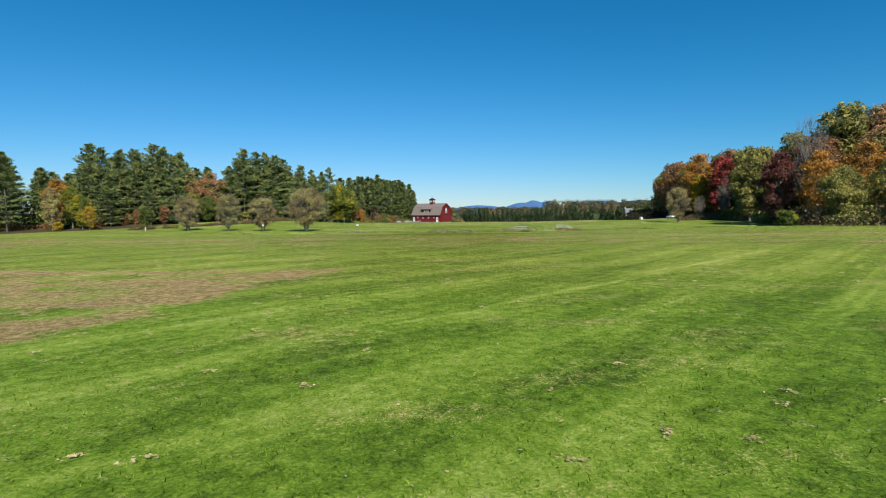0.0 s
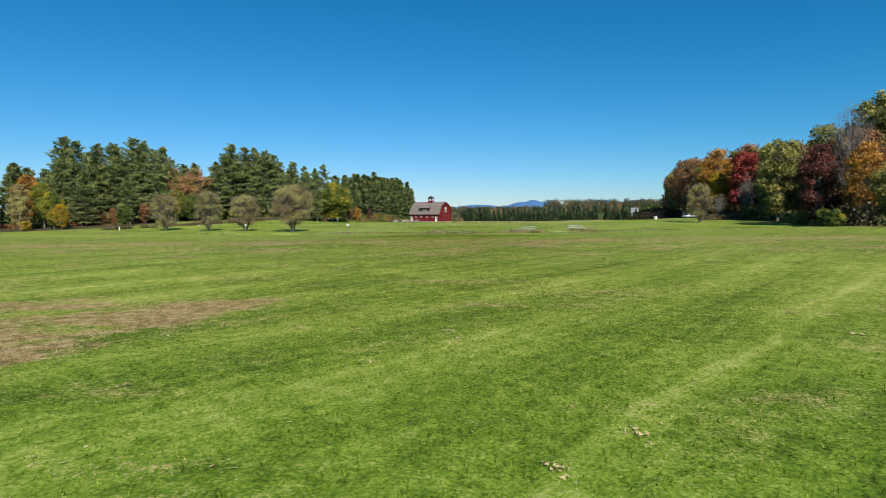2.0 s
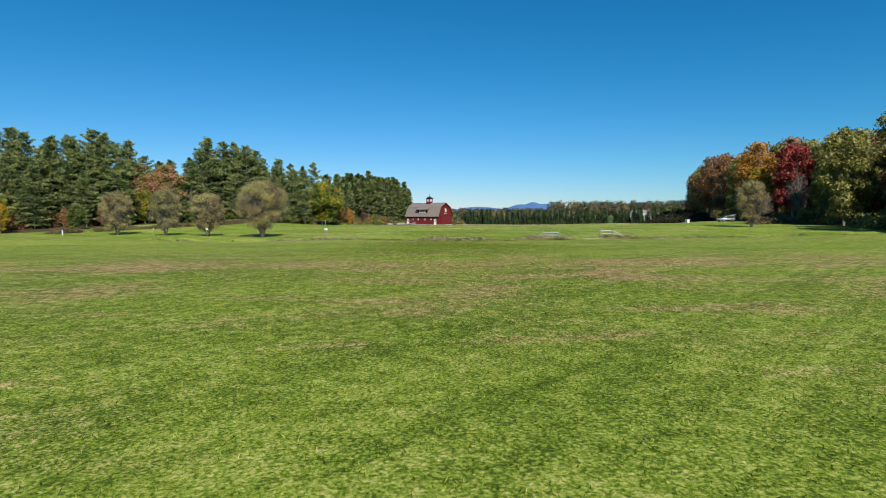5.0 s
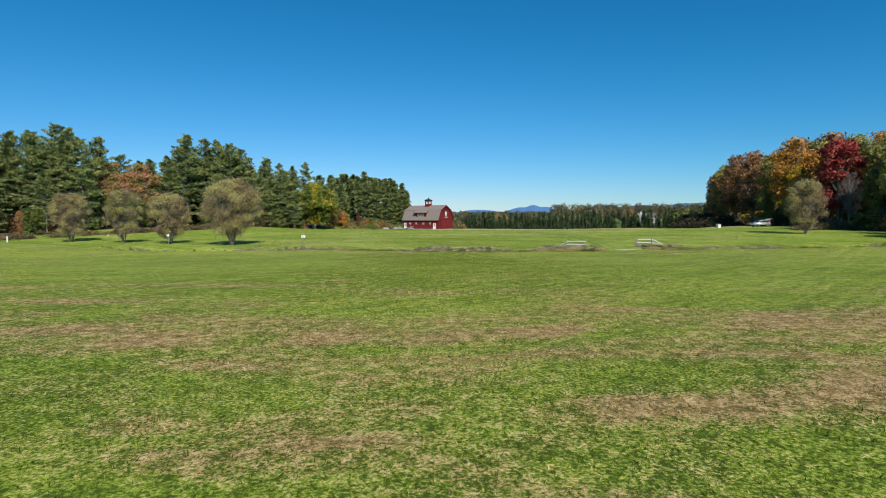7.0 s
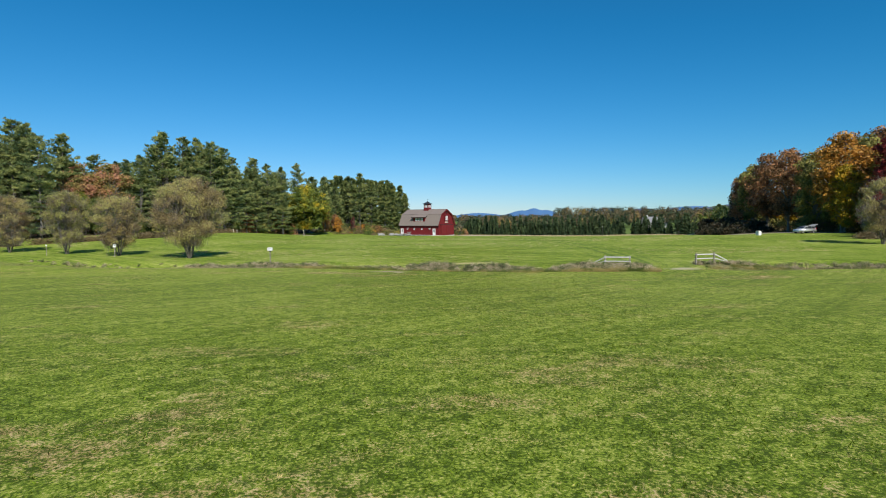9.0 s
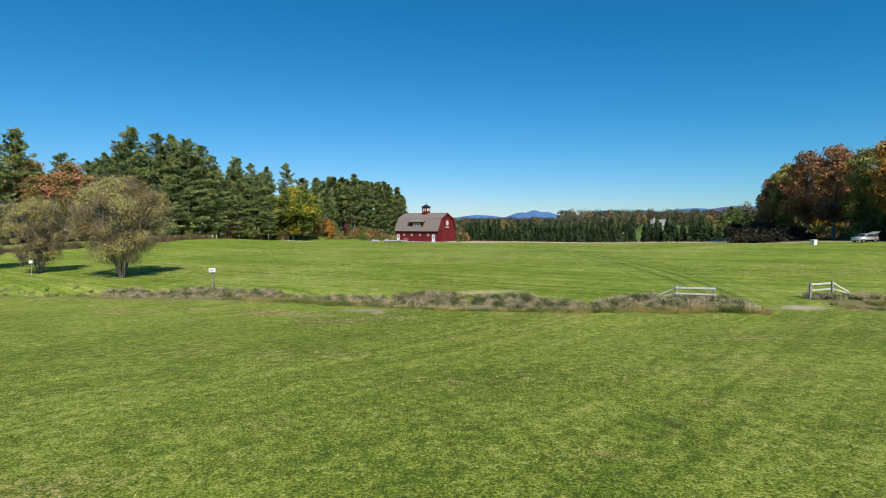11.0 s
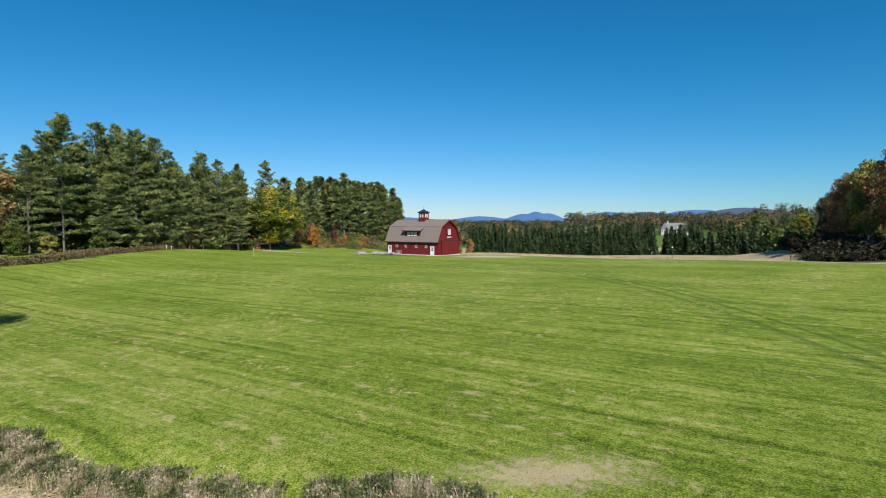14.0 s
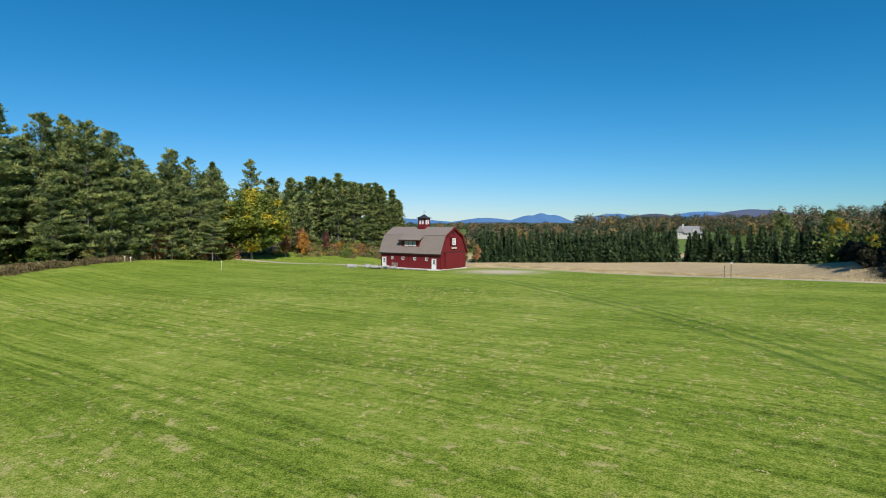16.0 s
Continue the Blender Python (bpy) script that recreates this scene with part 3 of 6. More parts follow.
M_DARKLEAF = leaf_material("dark_green_leaves", [(0.1, (0.026, 0.040, 0.016)), (0.5, (0.080, 0.075, 0.030)), (0.9, (0.160, 0.105, 0.052))], 0.25)
# the wood's shade is put into the leaf colour of this brush
M_SHADEBRUSH = leaf_material("painted_shade_leaves", [(0.1, (0.012, 0.019, 0.008)), (0.5, (0.030, 0.030, 0.013)), (0.9, (0.058, 0.040, 0.020))], 0.2)
# pale base colour paints the sky's reflection into these panes
M_PANE = plain("painted_sky_pane", (0.420, 0.430, 0.440), 0.12, vary=0.2, bump=0.0, spec=0.6)
M_PINEBARK = bark_material("pine_bark", (0.070, 0.060, 0.050), (0.200, 0.180, 0.160))
M_BARK = bark_material("grey_bark", (0.120, 0.105, 0.090), (0.300, 0.270, 0.235))
M_DARKBARK = bark_material("dark_bark", (0.060, 0.050, 0.042), (0.150, 0.125, 0.105))


# ---- building helpers ----
def mesh_np(name, verts, faces):
    """A mesh from arrays of corners and equal-sided faces."""
    me = bpy.data.meshes.new(name)
    verts, faces = np.asarray(verts, np.float32), np.asarray(faces, np.int32)
    n, k = faces.shape
    me.vertices.add(len(verts))
    me.vertices.foreach_set("co", verts.ravel())
    me.loops.add(n * k)
    me.loops.foreach_set("vertex_index", faces.ravel())
    me.polygons.add(n)
    me.polygons.foreach_set("loop_start", np.arange(0, n * k, k, dtype=np.int32))
    me.update(calc_edges=True)
    return me


def part(name, bm, material, parent, label="", flat=True):
    """Links a bmesh (or a finished mesh) as one object under a thing or a part."""
    if isinstance(bm, bmesh.types.BMesh):
        me = bpy.data.meshes.new(name)
        bm.to_mesh(me)
        bm.free()
    else:
        me = bm
    if not me.materials:
        me.materials.append(material)
    if not flat:
        me.polygons.foreach_set("use_smooth", [True] * len(me.polygons))
    ob = new(name, me)
    ob.parent = parent
    if label:
        tagged(ob, label)
    return ob


def box(bm, x0, x1, y0, y1, z0, z1, bevel=0.0, m=None):
    vs = [bm.verts.new((x, y, z)) for z in (z0, z1) for x, y in ((x0, y0), (x1, y0), (x1, y1), (x0, y1))]
    fs = [bm.faces.new([vs[i] for i in q]) for q in ((3, 2, 1, 0), (4, 5, 6, 7), (0, 1, 5, 4), (1, 2, 6, 5), (2, 3, 7, 6), (3, 0, 4, 7))]
    if bevel:
        es = list({e for f in fs for e in f.edges})
        r = bmesh.ops.bevel(bm, geom=es, offset=bevel, segments=1, affect="EDGES")
        vs = list({v for f in r["faces"] for v in f.verts} | {v for v in vs if v.is_valid})
    if m is not None:
        bmesh.ops.transform(bm, matrix=m, verts=[v for v in vs if v.is_valid])
    return bm


def boxes(*dims, bevel=0.0):
    bm = bmesh.new()
    for d in dims:
        box(bm, *d, bevel=bevel)
    return bm


def prism(profile, y0, y1):
    """A profile in x and z, drawn out along y."""
    bm = bmesh.new()
    a = [bm.verts.new((x, y0, z)) for x, z in profile]
    b = [bm.verts.new((x, y1, z)) for x, z in profile]
    bm.faces.new(a)
    bm.faces.new(b[::-1])
    for i in range(len(a)):
        j = (i + 1) % len(a)
        bm.faces.new((a[j], a[i], b[i], b[j]))
    bmesh.ops.recalc_face_normals(bm, faces=bm.faces)
    return bm


def tubes(runs, sides=6):
    """Tapered tubes along runs of (x, y, z, radius), as arrays."""
    V, F, base = [], [], 0
    ang = np.arange(sides) * 2 * np.pi / sides
    for run in runs:
        run = np.asarray(run, float)
        d = np.gradient(run[:, :3], axis=0)
        d /= np.linalg.norm(d, axis=1, keepdims=True) + 1e-9
        ref = np.where(np.abs(d[:, 2:3]) > 0.9, [[1.0, 0, 0]], [[0, 0, 1.0]])
        u = np.cross(d, ref)
        u /= np.linalg.norm(u, axis=1, keepdims=True)
        w = np.cross(d, u)
        ring = run[:, None, :3] + run[:, None, 3:] * (np.cos(ang)[None, :, None] * u[:, None] + np.sin(ang)[None, :, None] * w[:, None])
        V.append(ring.reshape(-1, 3))
        for k in range(len(run) - 1):
            for i in range(sides):
                j = (i + 1) % sides
                F.append((base + k * sides + i, base + k * sides + j, base + (k + 1) * sides + j, base + (k + 1) * sides + i))
        base += len(run) * sides
    return np.concatenate(V), np.array(F)


def leaf_quads(rng, c, size, aspect=0.6, flat=0.0):
    """One four-cornered leaf a centre, turned at random; flat leans them towards lying level."""
    n = len(c)
    a = rng.normal(size=(n, 3))
    a[:, 2] *= 1 - flat
    a /= np.linalg.norm(a, axis=1, keepdims=True)
    b = rng.normal(size=(n, 3))
    b[:, 2] *= 1 - flat
    b -= (a * b).sum(1, keepdims=True) * a
    b /= np.linalg.norm(b, axis=1, keepdims=True)
    s = np.asarray(size)[:, None] * 0.5
    v = np.stack([c - a * s, c - b * s * aspect, c + a * s, c + b * s * aspect], 1).reshape(-1, 3)
    return v, np.arange(4 * n).reshape(-1, 4)


def leaf_tris(rng, c, size, out=None, loose=0.7):
    """Three-cornered sprays, turned at random, or facing roughly outwards along out."""
    n = len(c)
    v = rng.normal(size=(n, 3, 3))
    if out is not None:
        nrm = out + rng.normal(size=(n, 3)) * loose
        nrm /= np.linalg.norm(nrm, axis=1, keepdims=True) + 1e-9
        v -= (v * nrm[:, None]).sum(2, keepdims=True) * nrm[:, None]
    v -= v.mean(1, keepdims=True)
    v /= np.linalg.norm(v, axis=2, keepdims=True) + 1e-9
    v = c[:, None] + v * np.asarray(size)[:, None, None] * 0.62
    return v.reshape(-1, 3), np.arange(3 * n).reshape(-1, 3)


def spikes(rng, c, d, size, width, level=0.0):
    """Narrow three-cornered needles from c along d."""
    n = len(c)
    side = np.cross(d, rng.normal(size=(n, 3)) + np.array([0, 0, level]))
    side /= np.linalg.norm(side, axis=1, keepdims=True) + 1e-9
    s, w = np.asarray(size)[:, None], np.asarray(width)[:, None]
    v = np.stack([c - side * w, c + side * w, c + d * s], 1).reshape(-1, 3)
    return v, np.arange(3 * n).reshape(-1, 3)


# ---- ground ----
PROFILE = ((-400, 3.0), (0, 3.0), (20, 3.0), (45, 3.25), (64, 3.45), (80, 3.2), (92, 2.75), (105, 2.2), (118, 1.9), (131, 1.9), (145, 2.1),
           (162, 2.3), (185, 2.35), (210, 2.15), (240, 1.9), (262, 1.3), (300, -2.0), (345, -5.2), (390, -7.2), (520, -5.0), (700, 1.0), (1100, 6.0),
           (3000, 12.0), (4900, 12.0))
PY, PZ = np.array(PROFILE).T


def step(v, lo, hi):
    t = np.clip((v - lo) / (hi - lo), 0, 1)
    return t * t * (3 - 2 * t)


def ground_z(x, y):
    x, y = np.asarray(x, float), np.asarray(y, float)
    early = 0.79 * np.clip(x - 10, 0, 56) * (1 - step(x, 66, 90))     # the far slope begins earlier on this side
    edge = 247 - early
    v = y + early * step(y, edge - 25, edge) * (1 - step(y, 300, 400))
    z = sum(np.interp(v + d, PY, PZ) for d in (-6, -3, 0, 3, 6)) / 5
    left = step(-x, 5, 40) * step(y, 245, 330) * (1 - step(y, 400, 520))
    z = z * (1 - left) + 1.6 * left
    z = z + 1.15 * step(x, 15, 75) * step(y, 60, 110) * (1 - step(v, 244, 285))
    z = z + 1.25 * step(-x, 38, 74) * step(y, 178, 226) * (1 - step(y, 300, 360))
    tilt = np.interp(x, (-110, -60, -38, -22, -13, 0, 15, 30, 60), (-0.8, -0.75, -0.6, -0.2, 0.0, 0.15, 0.36, 0.36, 0.0))      # the far bank falls to the left
    z = z + tilt * step(y, 114, 126) * (1 - step(y, 165, 205))
    bank = np.abs(y - bed_y(x))
    cut = (1 - step(bank, 0.8, 4.0)) * (step(np.abs(x - 20.5), 7.5, 11.0)) * step(x, -75, -45) * (1 - step(x, 62, 80))
    z = z - 0.75 * cut
    z = z + 0.10 * np.sin(x * 0.11 + 1.3) * np.sin(y * 0.09) * (1 - step(y, 400, 500))
    return z


def lines(*spans):
    out = []
    for a, b, d in spans:
        out += list(np.arange(a, b, d))
    return np.array(out + [spans[-1][1]])


def build_ground():
    xs = lines((-4900, -900, 400), (-900, -200, 50), (-200, -70, 6), (-70, 80, 1.5), (80, 220, 6), (220, 900, 40), (900, 4900, 400))
    ys = lines((-400, -20, 20), (-20, 112, 2.0), (112, 150, 0.75), (150, 270, 2.5), (270, 450, 8), (450, 1100, 40), (1100, 4900, 380))
    X, Y = np.meshgrid(xs, ys)
    Z = ground_z(X, Y)
    v = np.stack([X, Y, Z], -1).reshape(-1, 3)
    nx, ny = len(xs), len(ys)
    i = (np.arange(ny - 1)[:, None] * nx + np.arange(nx - 1)[None]).ravel()
    me = mesh_np("ground", v, np.stack([i, i + 1, i + 1 + nx, i + nx], 1))
    me.polygons.foreach_set("use_smooth", [True] * len(me.polygons))
    me.materials.append(M_GROUND)
    tagged(new("ground", me), "mown green meadow with brown patches and wheel tracks", "meadow", kind="structure")


build_ground()


def strip(name, material, mid, half, label, category, lift=0.03, seed=1):
    """A track or pad of gravel laid along a line of (x, y), with a ragged edge."""
    rng = np.random.default_rng(seed)
    mid = np.array(mid, float)
    seg = np.r_[0, np.cumsum(np.linalg.norm(np.diff(mid, axis=0), axis=1))]
    s = np.arange(0, seg[-1], 1.0)
    p = np.stack([np.interp(s, seg, mid[:, 0]), np.interp(s, seg, mid[:, 1])], 1)
    d = np.gradient(p, axis=0)
    d /= np.linalg.norm(d, axis=1, keepdims=True)
    n = np.stack([-d[:, 1], d[:, 0]], 1)
    half = np.interp(s, seg, half) if np.ndim(half) else np.full(len(s), half)
    V = []
    for k in np.linspace(-1, 1, 7):
        w = half * k + (rng.normal(size=len(s)) * 0.12 if abs(k) == 1 else 0)
        q = p + n * w[:, None]
        V.append(np.c_[q, ground_z(q[:, 0], q[:, 1]) + (lift if abs(k) < 1 else -0.02)])
    V = np.stack(V, 1)
    a, b = V.shape[:2]
    i = (np.arange(a - 1)[:, None] * b + np.arange(b - 1)[None]).ravel()
    me = mesh_np(name, V.reshape(-1, 3), np.stack([i, i + 1, i + 1 + b, i + b], 1))
    me.materials.append(material)
    return tagged(new(name, me), label, category, kind="structure")


strip("gravel_track", M_PATH, [(-70, 286), (-48, 278), (-38, 274), (-30, 268), (-24, 258), (-19, 254)], [2.0, 2.6, 3.0, 3.0, 2.6, 1.6], "pale gravel track curving to the barn", "track", seed=2)
strip("farm_track", M_PATH, [(7, 248.5), (25, 235.5), (45, 219.7), (60, 207.8), (70, 199.5), (78, 193), (92, 186)], [0.5, 0.8, 1.2, 1.5, 1.5, 1.5, 1.3], "pale dirt track along the field's far edge", "track", seed=3)


bed = np.arange(-34, 12, 2.0)
strip("ditch_bed", M_BED, np.c_[bed, bed_y(bed)], np.interp(bed, [-34, -24, -10, 4, 12], [0.1, 0.45, 0.55, 0.45, 0.1]), "pale bed of dry straw in the ditch", "ditch", 0.01, seed=4)


# ---- distance ----
def ridge(name, y, peaks, x0, x1, material, label, seed, base=-20.0):
    """A far range: the sum of a few broad humps with a rough crest, sloping away towards the viewer."""
    rng = np.random.default_rng(seed)
    xs = np.linspace(x0, x1, 260)
    h = np.zeros_like(xs)
    for cx, w, top in peaks:
        h = np.maximum(h, top * np.exp(-(((xs - cx) / w) ** 2)))
    for k in (1, 2, 4, 9, 17, 31):
        h += np.sin(xs / 300 * k + rng.uniform(0, 6)) * 3.0 / k ** 0.72
    rows = []
    for f in np.linspace(0, 1, 9):
        rows.append(np.stack([xs, np.full_like(xs, y - 700 * f), base + (h - base) * (1 - f) ** 1.3], 1))
    V = np.stack(rows)
    a, b = V.shape[:2]
    i = (np.arange(a - 1)[:, None] * b + np.arange(b - 1)[None]).ravel()
    me = mesh_np(name, V.reshape(-1, 3), np.stack([i, i + b, i + 1 + b, i + 1], 1))
    me.polygons.foreach_set("use_smooth", [True] * len(me.polygons))
    me.materials.append(material)
    return tagged(new(name, me), label, "mountain", kind="structure")


ridge("backdrop_mountain", 4600, [(706, 120, 92), (610, 170, 74), (800, 150, 76), (230, 300, 58), (-500, 600, 56), (1300, 330, 84), (2005, 420, 108), (2700, 500, 80)], -2600, 3600, M_RIDGE, "far mountain range in painted blue haze", 5)
ridge("backdrop_ridge", 2900, [(1000, 200, 55), (1500, 330, 76), (2100, 400, 60), (250, 300, 22)], -1200, 3000, M_RIDGE_NEAR, "wooded brown ridge in painted blue haze", 6)


# ---- trees ----
def thing(name, label, category, group=""):
    return tagged(new(name), label, category, group)


def put(ob, x, y, size=1.0, turn=0.0, sink=0.1, wide=1.0):
    m = Matrix.Translation((x, y, float(ground_z(x, y)) - sink)) @ Matrix.Rotation(radians(turn), 4, "Z") @ Matrix.Diagonal((size * wide, size * wide, size, 1))
    return m


def make_pine(seed, H, first=0.15, reach=0.26, label="tall dark green white pine with layered boughs", full=1.0, tops=1, size=0.58, taper=1.9):
    """A white pine: straight trunk, tiers of upswept boughs, each carrying flat plumes of needles; the head often splits in two or three."""
    rng = np.random.default_rng(seed)
    root = thing("pine_tree", label, "tree", "pines")
    runs, C, D, S = [], [], [], []
    for top in range(tops):
        az0 = rng.uniform(0, 6.3)
        lean = np.array([np.cos(az0), np.sin(az0)]) * H * (0.012 if top == 0 else 0.085)
        Ht = H * (1.0 if top == 0 else rng.uniform(0.86, 0.96))
        bend = lambda h: lean * (h / H) ** 1.8
        runs.append([[*bend(h), h, 0.015 * H * (1 - h / Ht) ** 0.8 + 0.03] for h in np.linspace(0 if top == 0 else H * 0.4, Ht, 7)])
        h = (first if top == 0 else 0.55) * H
        while h < Ht * 0.985:
            f = (h / Ht - first) / (1 - first)
            length = reach * H * (0.74 + 0.9 * f if f < 0.25 else 0.92 * (1 - ((f - 0.25) / 0.75) ** taper) + 0.08)
            for b in range(rng.integers(6, 9)):
                az = rng.uniform(0, 2 * np.pi)
                L = length * rng.uniform(0.45, 1.2) * (1.0 if tops == 1 else 0.9)
                rise = rng.uniform(-0.12, 0.22) + 0.25 * f + 0.75 * max(f, 0) ** 3
                hb = min(h + rng.uniform(-0.5, 0.5) * H * (0.02 if size < 0.7 else 0.06), Ht * 0.985)
                s = np.linspace(0, 1, 2)
                out = np.array([np.cos(az), np.sin(az)])
                p = np.c_[bend(hb) + out * (s * L)[:, None], hb + L * rise * s ** 1.4 * 0.7]
                runs.append(np.c_[p, np.interp(s, [0, 1], [0.004 * H * (1 - 0.6 * f), 0.012])])
                n = max(5, int(L * 2.4 * full))
                side = np.array([-out[1], out[0]])
                for q in rng.uniform(0.12, 1.0, n) ** 0.7:
                    at = np.array([np.interp(q, s, p[:, k]) for k in range(3)])
                    at[:2] += side * rng.normal() * (L * 0.17 * (1 - 0.5 * q) + 0.15)
                    at[2] += rng.normal() * 0.12
                    k = 15 if size < 0.7 else 7
                    away = rng.normal(size=(k, 3)) * [1.0, 1.0, 0.45]
                    d = away * 0.62 + np.array([*(out * 0.55), 0.42])
                    d /= np.linalg.norm(d, axis=1, keepdims=True)
                    C.append(at + away * 0.20 * size / 0.58); D.append(d); S.append(rng.uniform(0.65, 1.35, k) * size)
            h += H * rng.uniform(0.046, 0.074) * (1 - 0.50 * max(f, 0))
    V, F = tubes(runs, 3)
    me = mesh_np("trunk", V, F)
    part("trunk", me, M_PINEBARK, root, "grey ridged trunk with bare boughs", flat=False)
    C, D, S = np.concatenate(C), np.concatenate(D), np.concatenate(S)
    v, f3 = spikes(rng, C, D, S, S * (0.17 if size < 0.7 else 0.20), 0.8)
    part("crown", mesh_np("crown", v, f3), M_PINE, root, "plumes of green needles")
    return root


def make_spruce(seed, H, label="dark green young spruce of a close planted row"):
    """A plantation spruce: narrow cone, boughs hanging in tiers to the ground."""
    rng = np.random.default_rng(seed)
    root = thing("spruce_tree", label, "tree", "planted spruces")
    V, F = tubes([[[0, 0, h, 0.011 * H * (1 - h / H) + 0.02] for h in np.linspace(0, H, 5)]], 5)
    part("trunk", mesh_np("trunk", V, F), M_DARKBARK, root)
    n = 950
    f = rng.uniform(0, 1, n) ** 1.5
    az = rng.uniform(0, 2 * np.pi, n)
    edge = 0.155 * H * (1 - f) ** 0.95 * (0.8 + 0.25 * np.sin(f * 60 + np.sin(az * 3) * 1.2)) + 0.06
    r = edge * np.sqrt(rng.uniform(0.25, 1.0, n))
    c = np.c_[r * np.cos(az), r * np.sin(az), f * H * 0.97 + 0.1]
    d = np.c_[np.cos(az), np.sin(az), rng.uniform(-0.45, 0.15, n)] + rng.normal(size=(n, 3)) * 0.25
    d[f > 0.93] += [0, 0, 1.5]
    d /= np.linalg.norm(d, axis=1, keepdims=True)
    size = rng.uniform(0.9, 1.75, n) * (1 - 0.45 * f)
    v, f3 = spikes(rng, c, d, size, size * 0.36, 0.6)
    part("crown", mesh_np("crown", v, f3), M_SPRUCE, root)
    return root


def make_leafy(seed, H, W, base, material, bark, leaves=7000, leaf=0.42, clumps=46, label="", name="maple_tree", stems=1, dense=1.0, group="", low=0.5, twigs=0):
    """A broadleaf tree: trunk or several stems, limbs to each clump of the crown, leaves in the clumps' outer shells."""
    rng = np.random.default_rng(seed)
    root = thing(name, label, "tree", group)
    centres, rad = [], []
    for k in range(clumps):
        f = rng.uniform(0, 1)
        wide = (1 - 0.9 * (abs(f - low) / (low if f < low else 1 - low)) ** 2.4) ** 0.5
        az, r = rng.uniform(0, 2 * np.pi), np.sqrt(rng.uniform(0.12, 1.0)) * rng.uniform(0.8, 1.08)
        q = rng.uniform(0.07, 0.17) * W * dense
        reach = max(W / 2 * wide - q * 0.6, 0.1)
        centres.append([np.cos(az) * r * reach, np.sin(az) * r * reach, base + q * 0.5 + f * (H - base - q * 1.3)])
        rad.append(q)
    centres, rad = np.array(centres), np.array(rad)
    runs = []
    for s in range(stems):
        a = 2 * np.pi * s / stems + rng.uniform(0, 1)
        spread = 0.0 if stems == 1 else rng.uniform(0.10, 0.26) * W
        top = np.array([np.cos(a) * spread, np.sin(a) * spread, base + (H - base) * rng.uniform(0.5, 0.7)])
        foot = np.array([np.cos(a), np.sin(a), 0]) * (0.0 if stems == 1 else 0.14)
        t = np.linspace(0, 1, 6)[:, None]
        line = foot * (1 - t) + top * t ** np.array([0.9, 0.9, 1.0]) + rng.normal(size=(6, 3)) * [0.08, 0.08, 0] * t
        r0 = (0.018 if stems == 1 else 0.0085) * H
        runs.append(np.c_[line, r0 * (1 - 0.8 * t[:, 0])])
        for k in range(s, clumps, stems):
            end = centres[k]
            g = np.clip((end[2] * rng.uniform(0.45, 0.8)) / top[2], 0.12, 0.95)
            start = np.array([np.interp(g, t[:, 0], line[:, j]) for j in range(3)])
            u = np.linspace(0, 1, 3)[:, None]
            limb = start * (1 - u) + end * u + np.array([0, 0, 1.0]) * (u * (1 - u)) * 0.15 * np.linalg.norm(end - start) + rng.normal(size=(3, 3)) * 0.08
            limb[0] = start
            runs.append(np.c_[limb, r0 * (0.32 if stems == 1 else 0.42) * (1 - 0.86 * u[:, 0])])
    V, F = tubes(runs, 4)
    part("trunk", mesh_np("trunk", V, F), bark, root, flat=False)
    pick = rng.choice(clumps, leaves, p=rad ** 2 / (rad ** 2).sum())
    d = rng.normal(size=(leaves, 3))
    d /= np.linalg.norm(d, axis=1, keepdims=True)
    r = rad[pick] * rng.uniform(0.25, 1.1, leaves) ** 0.6
    c = centres[pick] + d * r[:, None] * [1.05, 1.05, 0.8]
    c[:, 2] = np.maximum(c[:, 2], 0.15)
    v, f = leaf_tris(rng, c, rng.uniform(0.6, 1.35, leaves) * leaf, d + [0, 0, 0.25])
    part("crown", mesh_np("crown", v, f), material, root)
    if twigs:
        k = rng.choice(clumps, twigs)
        c = centres[k] + rng.normal(size=(twigs, 3)) * rad[k][:, None] * [0.5, 0.5, 0.6] - [0, 0, 0.6]
        d = np.c_[c[:, :2] / W * 0.9, np.full(twigs, 0.8)] + rng.normal(size=(twigs, 3)) * 0.22
        d /= np.linalg.norm(d, axis=1, keepdims=True)
        v, f = spikes(rng, c, d, rng.uniform(0.7, 1.9, twigs), rng.uniform(0.008, 0.02, twigs))
        part("twig_mass", mesh_np("twig_mass", v, f), M_TWIG, root, "thin brown twigs")
    return root


def recolour(ob, material, label="", name=""):
    """Gives a copied tree's crown another material."""
    for ch in ob.children:
        if ch.name.startswith("crown"):
            ch.material_slots[0].link = "OBJECT"
            ch.material_slots[0].material = material
    if label:
        ob["label"] = label
    if name:
        ob.name = name
    return ob


rt = random.Random(7)
used = set()


def plant(kind, x, y, size=1.0, wide=1.0, turn=None, sink=0.15):
    """The first of a kind is moved to its place, those after it are copies."""
    turn = rt.uniform(0, 360) if turn is None else turn
    m = put(kind, x, y, size, turn, sink, wide)
    if kind.name not in used:
        used.add(kind.name)
        kind.matrix_basis = m
        return kind
    ob = copy_thing(kind, m)
    ob.matrix_basis = m
    return ob


PINES = [make_pine(11, 30, 0.07, 0.29), make_pine(12, 30, 0.12, 0.27, tops=2), make_pine(13, 30, 0.06, 0.31), make_pine(14, 30, 0.14, 0.27, tops=2)]
BACKPINE = make_pine(17, 30, 0.25, 0.26, full=0.7, tops=2, size=1.0)
